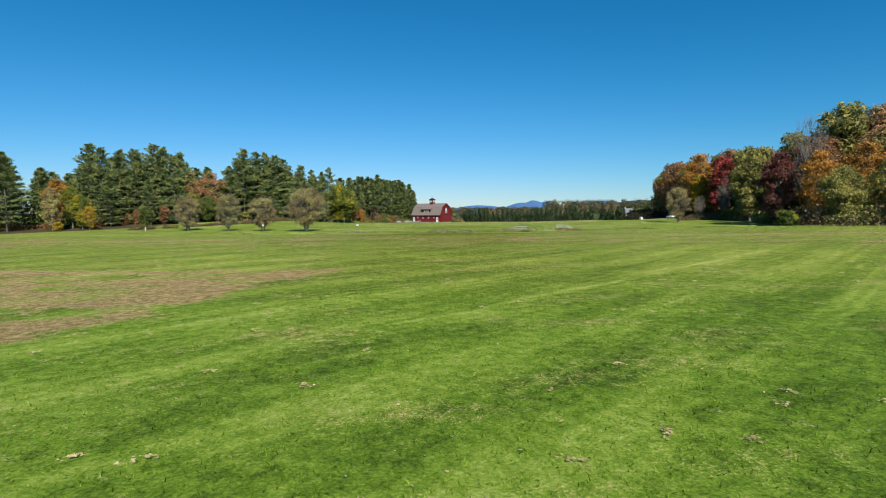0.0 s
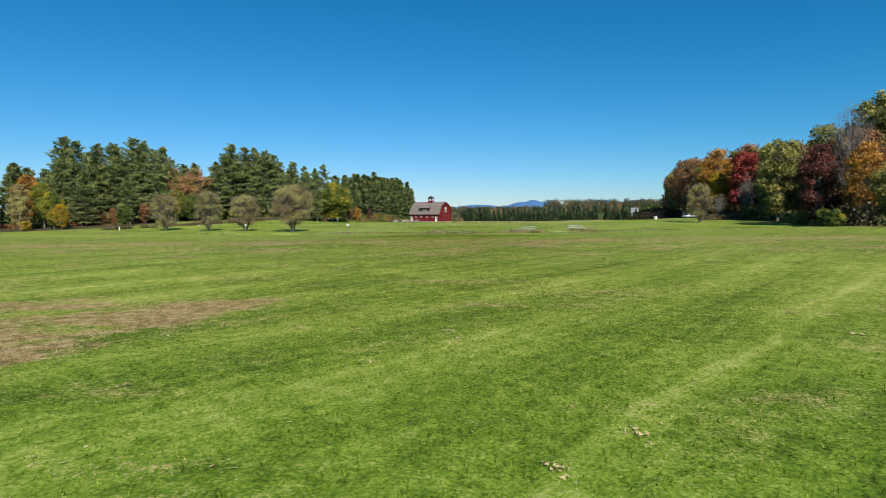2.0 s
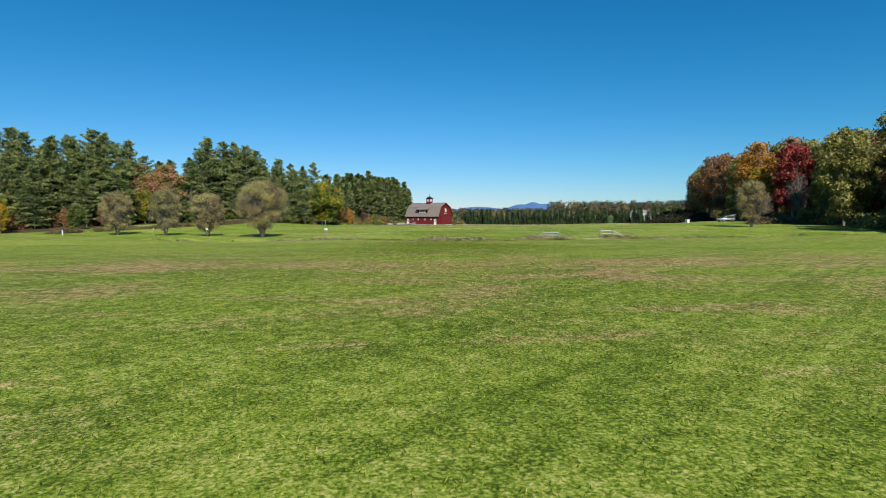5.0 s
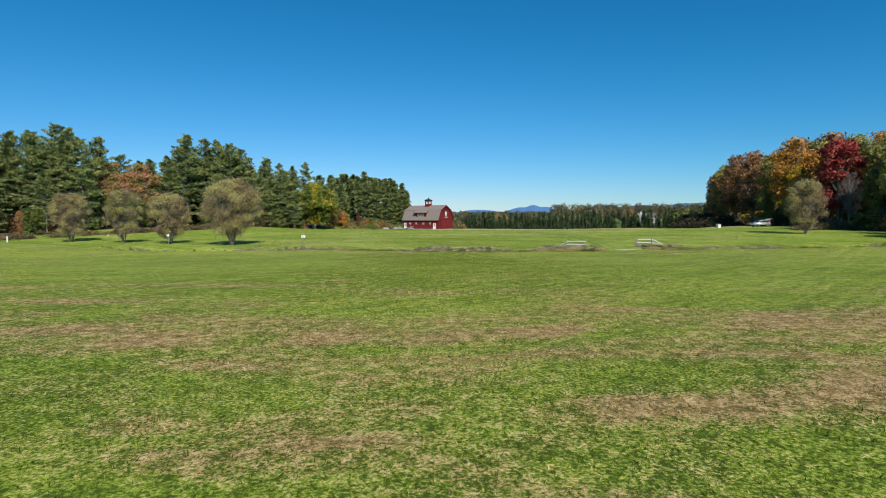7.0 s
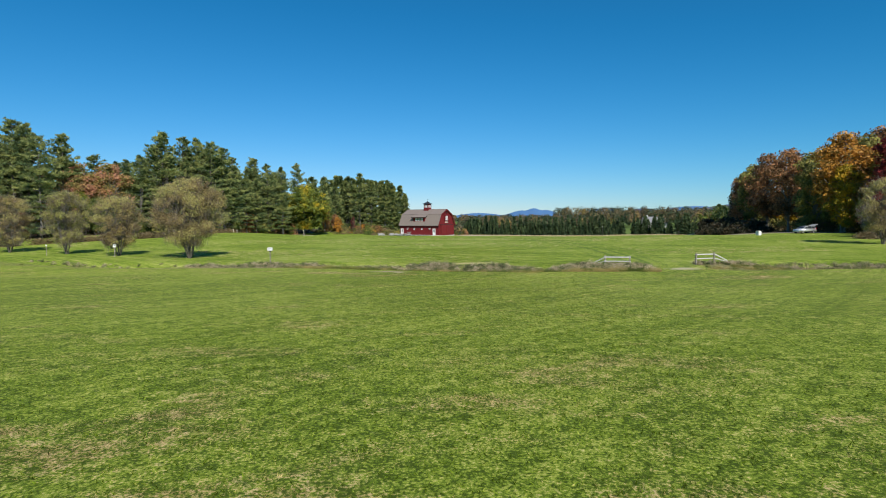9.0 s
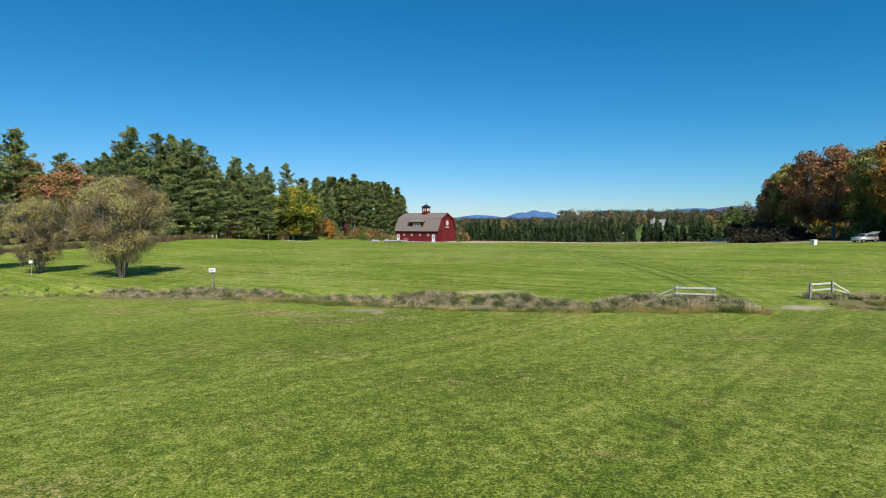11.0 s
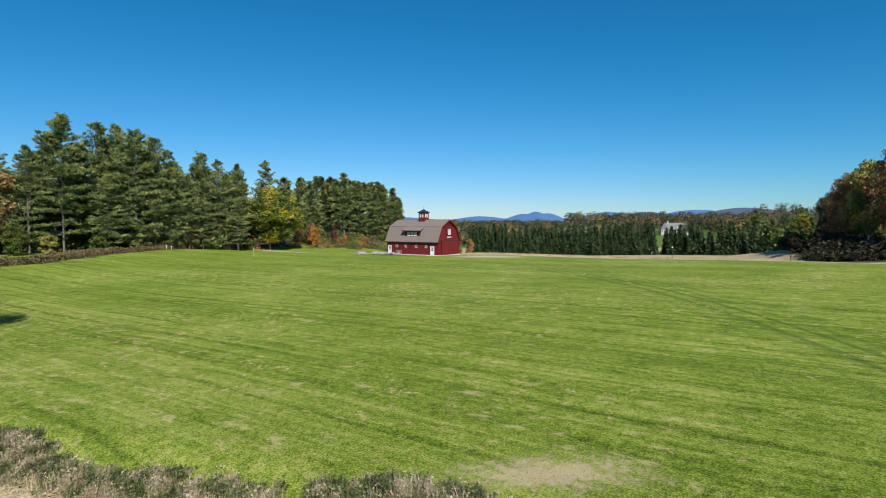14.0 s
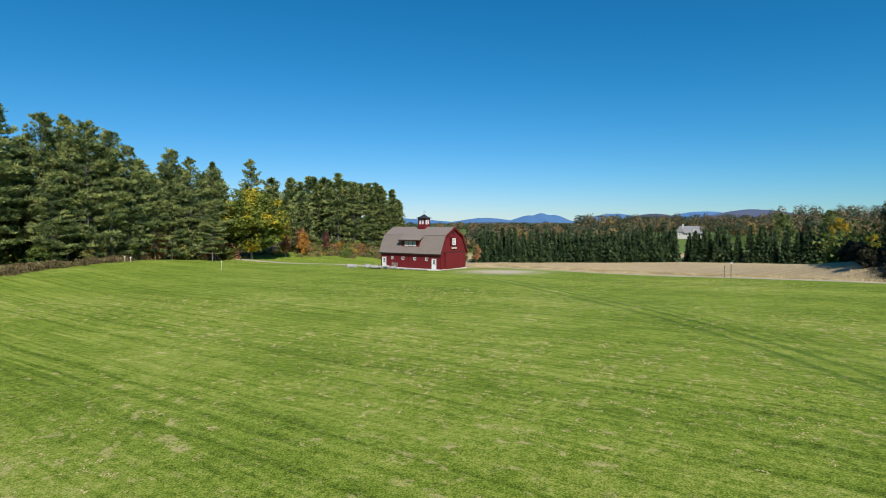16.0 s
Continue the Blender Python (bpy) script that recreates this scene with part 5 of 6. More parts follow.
def build_barn():
    """Local axes: x from the near corner back to the right along the long wall (so the wall lies at x < 0), y into the depth."""
    barn = thing("barn", "red board-sided gambrel barn with a cupola", "barn")
    barn.matrix_basis = BARN
    kx, th = 1.45, 0.16
    prof = [(0, 0), (BW, 0), (BW, EAVE), (BW - kx, KNEE), (BW / 2, RIDGE), (kx, KNEE), (0, EAVE)]
    # long walls, with window holes made of wall pieces round them
    wins, wz0, wz1, ww = (-3.35, -6.35, -9.4, -12.2), 1.72, 2.32, 0.72
    doors = ((-1.55, 1.0), (-14.45, 1.0))
    cuts = sorted([(c - ww / 2, c + ww / 2, wz0, wz1) for c in wins] + [(c - w / 2, c + w / 2, 0.0, 2.1) for c, w in doors])
    bm, at = bmesh.new(), -BL
    for x0, x1, z0, z1 in cuts:
        box(bm, at, x0, 0, th, 0, EAVE)
        if z0 > 0:
            box(bm, x0, x1, 0, th, 0, z0)
        box(bm, x0, x1, 0, th, z1, EAVE)
        at = x1
    box(bm, at, 0, 0, th, 0, EAVE)
    part("long_wall", bm, M_RED, barn)
    part("long_wall", boxes((-BL, 0, BW - th, BW, 0, EAVE)), M_RED, barn)
    # gable ends: the profile lies in y and z
    for x, nm in ((0.0, "gable_wall"), (-BL + 0.16, "gable_wall")):
        b = prism([(y, z) for y, z in prof], 0, 0.16)
        bmesh.ops.transform(b, matrix=Matrix.Translation((x, 0.0, 0)) @ Matrix.Rotation(radians(90), 4, "Z"), verts=b.verts)
        part(nm, b, M_RED, barn)
    # upright battens on the two seen walls
    batten = boxes((-0.02, 0.02, -0.022, -0.002, 0.02, EAVE - 0.1))
    me = bpy.data.meshes.new("batten")
    batten.to_mesh(me)
    batten.free()
    for k in range(int(BL / 0.4)):
        x = -0.3 - 0.4 * k
        if any(x0 - 0.12 < x < x1 + 0.12 for x0, x1, z0, z1 in cuts):
            continue
        part("batten", me, M_RED, barn).location = (x, 0, 0)
    for k in range(1, int(BW / 0.4)):
        y = 0.4 * k
        o = part("batten", me, M_RED, barn)
        o.location, o.rotation_euler = (0.0, y, 0), (0, 0, radians(90))
    # roof: four slopes with thickness
    oh, og, t = 0.38, 0.34, 0.14
    slopes = []
    dx, dz = kx, KNEE - EAVE
    drop = oh * dz / dx * 0.55
    for a, b in (((-oh * 0.8, EAVE - drop), (kx, KNEE)), ((kx, KNEE), (BW / 2, RIDGE))):
        slopes.append((a, b))
        slopes.append(((BW - a[0], a[1]), (BW - b[0], b[1])))
    for a, b in slopes:
        n = Vector((-(b[1] - a[1]), b[0] - a[0])).normalized()
        if n.y < 0:
            n = -n
        q = [a, b, (b[0] + n.x * t, b[1] + n.y * t), (a[0] + n.x * t, a[1] + n.y * t)]
        bmx = prism(q, 0, BL + 2 * og)
        bmesh.ops.transform(bmx, matrix=Matrix.Translation((og, 0, 0.02)) @ Matrix.Rotation(radians(90), 4, "Z"), verts=bmx.verts)
        part("roof_slope", bmx, M_SHINGLE, barn, "brown-grey shingle roof slope")
    part("ridge_cap", boxes((-BL - og, og, BW / 2 - 0.14, BW / 2 + 0.14, RIDGE + 0.12, RIDGE + 0.20), bevel=0.02), M_SHINGLE, barn)
    # red rake boards along the near gable, a dark fascia under the eave
    for a, b in slopes:
        n = Vector((-(b[1] - a[1]), b[0] - a[0])).normalized()
        if n.y < 0:
            n = -n
        q = [(a[0] - n.x * 0.22, a[1] - n.y * 0.22), (b[0] - n.x * 0.22, b[1] - n.y * 0.22), (b[0] + n.x * 0.16, b[1] + n.y * 0.16), (a[0] + n.x * 0.16, a[1] + n.y * 0.16)]
        bmx = prism(q, 0, 0.05)
        bmesh.ops.transform(bmx, matrix=Matrix.Translation((og + 0.055, 0, 0.02)) @ Matrix.Rotation(radians(90), 4, "Z"), verts=bmx.verts)
        part("rake_board", bmx, M_REDTRIM, barn)
    part("fascia", boxes((-BL - og, og, -oh * 0.8 - 0.05, -oh * 0.8, EAVE - drop - 0.12, EAVE - drop + 0.09)), M_DARKTRIM, barn, "dark eave board")
    part("foundation", boxes((-BL - 0.06, 0.22, -0.06, BW + 0.06, -0.6, 0.10)), M_CONCRETE, barn, "pale concrete footing")
    part("corner_board", boxes((-0.14, 0.19, -0.03, 0.0, 0.1, EAVE)), M_REDTRIM, barn)
    # doors
    for c, w in doors:
        d = part("door", boxes((c - w / 2 + 0.06, c + w / 2 - 0.06, 0.02, 0.07, 0.06, 2.04), bevel=0.008), M_WHITE, barn, "white half-glazed entrance door")
        part("door_frame", boxes((c - w / 2 - 0.06, c - w / 2 + 0.06, -0.03, 0.10, 0.04, 2.16), (c + w / 2 - 0.06, c + w / 2 + 0.06, -0.03, 0.10, 0.04, 2.16), (c - w / 2 + 0.06, c + w / 2 - 0.06, -0.03, 0.10, 2.04, 2.16)), M_WHITE, d)
        for i in range(2):
            for j in range(3):
                x0, z0 = c - 0.26 + 0.27 * i, 1.08 + 0.28 * j
                part("pane", boxes((x0, x0 + 0.24, 0.010, 0.018, z0, z0 + 0.25)), M_GLASS, d)
        part("handle", boxes((c + 0.30, c + 0.36, -0.04, 0.02, 0.95, 1.09), bevel=0.01), M_IRON, d)
    # small square windows
    for c in wins:
        w = part("window", boxes((c - ww / 2, c + ww / 2, 0.02, 0.10, wz0, wz0 + 0.07), (c - ww / 2, c + ww / 2, 0.02, 0.10, wz1 - 0.07, wz1), (c - ww / 2, c - ww / 2 + 0.07, 0.02, 0.10, wz0 + 0.07, wz1 - 0.07),
                 (c + ww / 2 - 0.07, c + ww / 2, 0.02, 0.10, wz0 + 0.07, wz1 - 0.07), (c - 0.02, c + 0.02, 0.03, 0.09, wz0 + 0.07, wz1 - 0.07)), M_WHITE, barn, "small white-framed window")
        for s in (-1, 1):
            part("pane", boxes((c + s * 0.155 - 0.135, c + s * 0.155 + 0.135, 0.055, 0.063, wz0 + 0.07, wz1 - 0.07)), M_GLASS, w)
    part("wall_lamp", boxes((-7.95, -7.80, -0.14, 0.0, 2.25, 2.45), bevel=0.02), M_IRON, barn)
    part("wall_lamp", boxes((-2.55, -2.40, -0.14, 0.0, 2.35, 2.55), bevel=0.02), M_IRON, barn)

    # shed dormer on the near slope
    x0, x1, fy = -9.95, -5.35, 0.22
    d = part("dormer", boxes((x0, x1, fy, fy + 0.12, 3.85, 4.5), (x0, x0 + 0.75, fy, fy + 0.12, 4.5, 5.42), (x1 - 0.75, x1, fy, fy + 0.12, 4.5, 5.42), (x0, x1, fy, fy + 0.12, 5.42, 5.8)), M_RED, barn, "red shed dormer with three windows")
    for xa in (x0, x1 - 0.1):
        ck = prism([(fy + 0.12, 3.8), (fy + 0.12, 5.8), (3.35, 7.42), (1.9, 6.4), (1.4, 6.2)], 0, 0.1)
        bmesh.ops.transform(ck, matrix=Matrix.Translation((xa + 0.1, 0, 0)) @ Matrix.Rotation(radians(90), 4, "Z"), verts=ck.verts)
        part("cheek", ck, M_RED, d)
    rf = prism([(-0.35, 5.62), (3.7, 7.72), (3.7, 7.84), (-0.35, 5.75)], 0, x1 - x0 + 0.9)
    bmesh.ops.transform(rf, matrix=Matrix.Translation((x1 + 0.45, 0, 0)) @ Matrix.Rotation(radians(90), 4, "Z"), verts=rf.verts)
    part("dormer_roof", rf, M_SHINGLE, d, "brown-grey shingle shed roof")
    part("dormer_fascia", boxes((x0 - 0.45, x1 + 0.45, -0.40, -0.355, 5.56, 5.77)), M_DARKTRIM, d)
    n, wtot = 3, x1 - x0 - 1.5
    for i in range(n):
        a, b = x0 + 0.75 + wtot * i / n + 0.11, x0 + 0.75 + wtot * (i + 1) / n - 0.11
        part("dormer_mullion", boxes((a - 0.22, a, fy, fy + 0.10, 4.5, 5.42), *(((b, b + 0.11, fy, fy + 0.10, 4.5, 5.42),) if i == n - 1 else ())), M_RED, d)
        w = part("dormer_window", boxes((a, b, fy - 0.03, fy + 0.08, 4.5, 4.6), (a, b, fy - 0.03, fy + 0.08, 5.32, 5.42), (a, a + 0.1, fy - 0.03, fy + 0.08, 4.6, 5.32), (b - 0.1, b, fy - 0.03, fy + 0.08, 4.6, 5.32),
                 ((a + b) / 2 - 0.03, (a + b) / 2 + 0.03, fy - 0.02, fy + 0.06, 4.6, 5.32), (a + 0.1, b - 0.1, fy - 0.01, fy + 0.05, 4.93, 4.98)), M_WHITE, d, "white window sash")
        part("pane", boxes((a + 0.1, b - 0.1, fy + 0.02, fy + 0.03, 4.6, 5.32)), M_PANE, w)

    # cupola on the ridge
    cx, cy, cw = -7.35, BW / 2, 0.88
    c = part("cupola", boxes((cx - cw, cx + cw, cy - cw, cy + cw, RIDGE - 0.7, RIDGE + 0.62), bevel=0.02), M_RED, barn, "square red cupola with windows")
    for sx in (-1, 1):
        for sy in (-1, 1):
            part("corner_post", boxes((cx + sx * (cw - 0.10) - 0.10, cx + sx * (cw - 0.10) + 0.10, cy + sy * (cw - 0.10) - 0.10, cy + sy * (cw - 0.10) + 0.10, RIDGE + 0.62, RIDGE + 1.85)), M_RED, c)
    part("cupola_top", boxes((cx - cw, cx + cw, cy - cw, cy + cw, RIDGE + 1.72, RIDGE + 1.9)), M_REDTRIM, c)
    for k in range(4):
        bmw = bmesh.new()
        r = Matrix.Translation((cx, cy, 0)) @ Matrix.Rotation(radians(90 * k), 4, "Z")
        for q in ((-0.66, 0.66, 0.62, 0.72), (-0.66, 0.66, 1.62, 1.72), (-0.66, -0.58, 0.72, 1.62), (0.58, 0.66, 0.72, 1.62), (-0.07, 0.07, 0.72, 1.62)):
            box(bmw, q[0], q[1], -cw + 0.03, -cw + 0.11, RIDGE + q[2], RIDGE + q[3], m=r)
        w = part("cupola_window", bmw, M_REDTRIM, c, "red window frame")
        # the headlights' pale colour, painting bright reflected sky into the panes
        part("pane", box(bmesh.new(), -0.58, 0.58, -cw + 0.06, -cw + 0.07, RIDGE + 0.72, RIDGE + 1.62, m=r), M_CLEAR, w)
    bmc = bmesh.new()
    e, z0, z1 = cw + 0.28, RIDGE + 1.9, RIDGE + 2.75
    rings = [[bmc.verts.new((cx + sx * s, cy + sy * s, z)) for sx, sy in ((-1, -1), (1, -1), (1, 1), (-1, 1))] for s, z in ((e, z0), (e, z0 + 0.07), (e * 0.52, z0 + 0.38), (0.05, z1))]
    for a, b in zip(rings, rings[1:]):
        for i in range(4):
            bmc.faces.new((a[i], a[(i + 1) % 4], b[(i + 1) % 4], b[i]))
    bmc.faces.new(rings[0][::-1])
    bmc.faces.new(rings[-1])
    part("cupola_roof", bmc, M_COPPER, c, "dark flared metal roof")
    V, F = tubes([[[cx, cy, z1 - 0.1, 0.03], [cx, cy, z1 + 0.75, 0.02]], [[cx - 0.35, cy, z1 + 0.5, 0.025], [cx + 0.4, cy, z1 + 0.5, 0.025]]], 6)
    part("weather_vane", mesh_np("weather_vane", V, F), M_IRON, c, "thin iron weather vane")

    # near gable: paired window, name board, sliding door with its rail
    gy = BW / 2
    w = part("gable_window", boxes((0.165, 0.22, gy - 0.55, gy + 0.55, 4.75, 4.85), (0.165, 0.22, gy - 0.55, gy + 0.55, 6.0, 6.1), (0.165, 0.22, gy - 0.55, gy - 0.46, 4.85, 6.0), (0.165, 0.22, gy + 0.46, gy + 0.55, 4.85, 6.0),
             (0.165, 0.22, gy - 0.05, gy + 0.05, 4.85, 6.0), (0.165, 0.21, gy - 0.46, gy - 0.05, 5.39, 5.45), (0.165, 0.21, gy + 0.05, gy + 0.46, 5.39, 5.45)), M_WHITE, barn, "white double window in the gable")
    for s in (-1, 1):
        part("pane", boxes((0.165, 0.19, gy + s * 0.255 - 0.205, gy + s * 0.255 + 0.205, 4.85, 6.0)), M_PANE, w)
        part("shutter", boxes((0.165, 0.20, gy + s * 0.88 - 0.28, gy + s * 0.88 + 0.28, 4.75, 6.1)), M_REDTRIM, w, "red shutter")
    part("hood", boxes((0.165, 0.34, gy - 1.45, gy + 1.45, 6.22, 6.34)), M_REDTRIM, barn)
    part("name_board", boxes((0.165, 0.215, gy - 0.85, gy + 0.85, 4.0, 4.32), bevel=0.01), M_CREAM, barn, "cream name board with a line of dark writing")
    for k, wd in enumerate((0.22, 0.42, 0.30, 0.36)):
        y = gy - 0.68 + sum((0.22, 0.42, 0.30, 0.36)[:k]) + 0.05 * k
        part("writing_bar", boxes((0.218, 0.222, y, y + wd, 4.11, 4.21)), M_INK, barn)
    part("door_rail", boxes((0.165, 0.28, 1.0, 7.6, 3.28, 3.46)), M_DARKTRIM, barn)
    sd = part("sliding_door", boxes((0.19, 0.25, 1.35, 4.35, 0.1, 3.25)), M_RED, barn)
    part("sliding_door", boxes((0.19, 0.25, 4.39, 7.4, 0.1, 3.25)), M_RED, barn)
    part("loft_vent", boxes((0.165, 0.22, gy - 0.25, gy + 0.25, 7.0, 7.5)), M_DARKTRIM, barn)


build_barn()


# ---- stone terrace before the barn ----
def local(x, y, z=0.0):
    p = BARN @ Vector((x, y, z))
    return p


def stone(rng, s, fine=1):
    bm = bmesh.new()
    bmesh.ops.create_icosphere(bm, subdivisions=fine, radius=1.0)
    for v in bm.verts:
        v.co *= rng.uniform(0.72, 1.12)
        v.co.z = max(min(v.co.z * 0.7, 0.45), -0.45)
    bmesh.ops.scale(bm, vec=(s, s * rng.uniform(0.6, 1.0), s * rng.uniform(0.55, 0.8)), verts=bm.verts)
    return bm


rb = random.Random(5)
terrace = thing("stone_terrace", "low terrace of piled grey field stones before the barn", "terrace")
terrace.location = local(-8, -2.2)
terrace.matrix_basis = Matrix.Translation(terrace.location)
part("paving", boxes((-7.2, 8.6, 0.2, 2.1, -0.5, 0.14)), M_CONCRETE, terrace).matrix_basis = Matrix.Rotation(radians(-34.75), 4, "Z")
STONES = []
for k in range(6):
    b = stone(rb, 1.0)
    me = bpy.data.meshes.new("stone")
    b.to_mesh(me)
    b.free()
    me.materials.append(M_STONE)
    STONES.append(me)
for k in range(130):
    f = rb.random()
    o = part("stone", STONES[k % 6], M_STONE, terrace)
    lx, ly = -8.0 + 16.0 * f - 1.5, rb.uniform(-1.1, 0.5) * (1.3 if f < 0.45 else 0.5)
    q = Matrix.Rotation(radians(-34.75), 4, "Z") @ Vector((lx, ly, 0))
    s = rb.uniform(0.2, 0.55) * (1.15 if f < 0.5 else 0.7)
    o.location = (q.x, q.y, 0.12 + rb.random() * 0.35 * (1 if f < 0.5 else 0.1))
    o.rotation_euler, o.scale = (rb.uniform(0, 0.4), 0, rb.uniform(0, 6.3)), (s, s, s)
for (lx, ly, s) in ((-20.6, -3.4, 1.35), (-18.6, -0.6, 0.8)):
    p = local(lx, ly)
    bl = tagged(part("boulder", stone(rb, s, 2), M_STONE, None), "large grey boulder on the grass", "boulder", "boulders")
    bl.location = (p.x, p.y, float(ground_z(p.x, p.y)) + 0.25 * s)


# ---- fences, signs, posts ----
def fence(name, pts, drop):
    """Two rails between posts; the last bay slopes down to the ground."""
    root = thing(name, "weathered grey two-rail wooden fence beside the ditch crossing", "fence", "rail fences")
    x0, y0 = pts[0]
    root.location = (x0, y0, float(ground_z(x0, y0)))
    loc = [Vector((x - x0, y - y0, float(ground_z(x, y)) - root.location.z)) for x, y in pts]
    base = min(p.z for p in loc[:2])
    for p in loc[:2]:
        b = boxes((-0.065, 0.065, -0.065, 0.065, min(p.z - 0.4, base - 0.4), 1.06), bevel=0.012)
        o = part("post", b, M_POST, root)
        o.location = (p.x, p.y, 0)
    def rail(a, b, zr, zb, w):
        d = b - a
        m = Matrix.Translation((a.x, a.y, 0)) @ Matrix.Rotation(math.atan2(d.y, d.x), 4, "Z")
        L = math.hypot(d.x, d.y)
        bm = boxes((-0.1, L + 0.1, -0.11, -0.065, 0, w), bevel=0.008)
        for v in bm.verts:
            v.co.z += zr + (zb - zr) * v.co.x / L
        o = part("rail", bm, M_RAIL, root)
        o.matrix_basis = m
    rail(loc[0], loc[1], 0.82, 0.86, 0.12)
    rail(loc[0], loc[1], 0.42, 0.46, 0.10)
    if drop:
        rail(loc[0], loc[2], 0.82, 0.10, 0.11)
        rail(loc[0], loc[2], 0.42, -0.01, 0.09)
    return root


fence("rail_fence", [(15.06, 123.64), (17.2, 122.62), (13.92, 124.42)], True)
fence("rail_fence", [(26.2, 124.0), (23.8, 122.7), (27.9, 124.9)], True)

sg = thing("sign_post", "small white notice box on a grey wooden post", "sign")
sg.matrix_basis = put(sg, -22.6, 135.1, 1.0, 8, 0.0)
part("post", boxes((-0.05, 0.05, -0.05, 0.05, -0.5, 1.72), bevel=0.008), M_POST, sg)
bx = part("notice_box", boxes((-0.29, 0.29, -0.15, 0.14, 1.70, 2.08), bevel=0.02), M_WHITE, sg, "white weathered box with faded lines")
for k in range(3):
    part("writing_bar", boxes((-0.21, 0.18 - 0.06 * k, -0.157, -0.152, 1.95 - 0.08 * k, 1.98 - 0.08 * k)), M_INK, bx)
part("bracket", boxes((-0.09, 0.09, -0.07, 0.07, 1.58, 1.70), bevel=0.01), M_IRON, sg)


def white_marker(x, y, h, w, label):
    o = thing("marker_box", label, "marker", "white markers")
    o.matrix_basis = put(o, x, y, 1.0, 20, 0.0)
    part("body", boxes((-w / 2, w / 2, -w / 2, w / 2, -0.2, h), bevel=0.04), M_WHITE, o)
    part("cap", boxes((-w / 2 - 0.04, w / 2 + 0.04, -w / 2 - 0.04, w / 2 + 0.04, h, h + 0.07), bevel=0.02), M_WHITE, o)


white_marker(63.6, 182.6, 0.85, 0.78, "white box standing on the meadow near the wood")
white_marker(-91.0, 163.5, 1.2, 0.22, "white marker post before the pine wood")


def post(x, y, h, r, material, label, flag=False):
    o = thing("field_post", label, "post", "field posts")
    o.matrix_basis = put(o, x, y, 1.0, 0, 0.0)
    V, F = tubes([[[0, 0, -0.3, r], [0, 0, h, r * 0.8]]], 7)
    part("pole", mesh_np("pole", V, F), material, o)
    part("top", boxes((-r * 2.2, r * 2.2, -r * 1.5, r * 1.5, h, h + 0.22), bevel=0.01), M_WHITE if flag else material, o)


post(41.6, 219.2, 2.3, 0.05, M_DKPOST, "thin dark post with a pale top at the field's edge", True)
post(40.9, 219.8, 1.7, 0.035, M_DKPOST, "thin dark stake at the field's edge")
post(58.8, 210.5, 0.8, 0.06, M_DKPOST, "short dark post beside the dirt track")
post(-45.3, 236.6, 1.6, 0.04, M_CREAM, "thin pale stake on the meadow")
post(-72.3, 250.5, 0.9, 0.07, M_CREAM, "weathered white post at the wood's edge")
post(-71.2, 250.8, 0.8, 0.07, M_CREAM, "weathered white post at the wood's edge")
post(84.0, 345.0, 1.6, 0.08, M_POST, "pale post before the spruces", True)


nb = thing("nest_box", "small white and green nest box on a post", "nest box")
nb.matrix_basis = put(nb, -51.2, 150.6, 1.0, 10, 0.0)
part("post", boxes((-0.045, 0.045, -0.045, 0.045, -0.4, 1.5), bevel=0.006), M_POST, nb)
hs = part("box", boxes((-0.2, 0.2, -0.16, 0.16, 1.45, 1.95), bevel=0.015), M_WHITE, nb)
part("roof", box(bmesh.new(), -0.27, 0.27, -0.25, 0.22, 0, 0.04, m=Matrix.Translation((0, 0, 1.97)) @ Matrix.Rotation(radians(9), 4, "X")), M_DKPOST, nb)
part("hole", boxes((-0.05, 0.05, -0.168, -0.161, 1.72, 1.82)), M_INK, hs)
post(-65.2, 155.5, 1.5, 0.05, M_POST, "thin leaning wooden stake beside a willow", True)


# ---- bench on the terrace ----
def bench():
    o = thing("garden_bench", "grey wooden bench on the stone terrace", "bench")
    p = local(-10.9, -0.9)
    o.matrix_basis = Matrix.Translation((p.x, p.y, p.z + 0.14)) @ Matrix.Rotation(radians(-34.75), 4, "Z")
    for k in range(3):
        part("seat_slat", boxes((-0.8, 0.8, -0.38 + 0.15 * k, -0.26 + 0.15 * k, 0.42, 0.46)), M_POST, o)
    for k in range(3):
        part("back_slat", boxes((-0.8, 0.8, 0.06, 0.10, 0.55 + 0.15 * k, 0.66 + 0.15 * k)), M_POST, o)
    for x in (-0.74, 0.68):
        part("leg", boxes((x, x + 0.07, -0.36, -0.29, 0, 0.42)), M_POST, o)
        part("leg", boxes((x, x + 0.07, 0.1, 0.17, 0, 1.0)), M_POST, o)


bench()


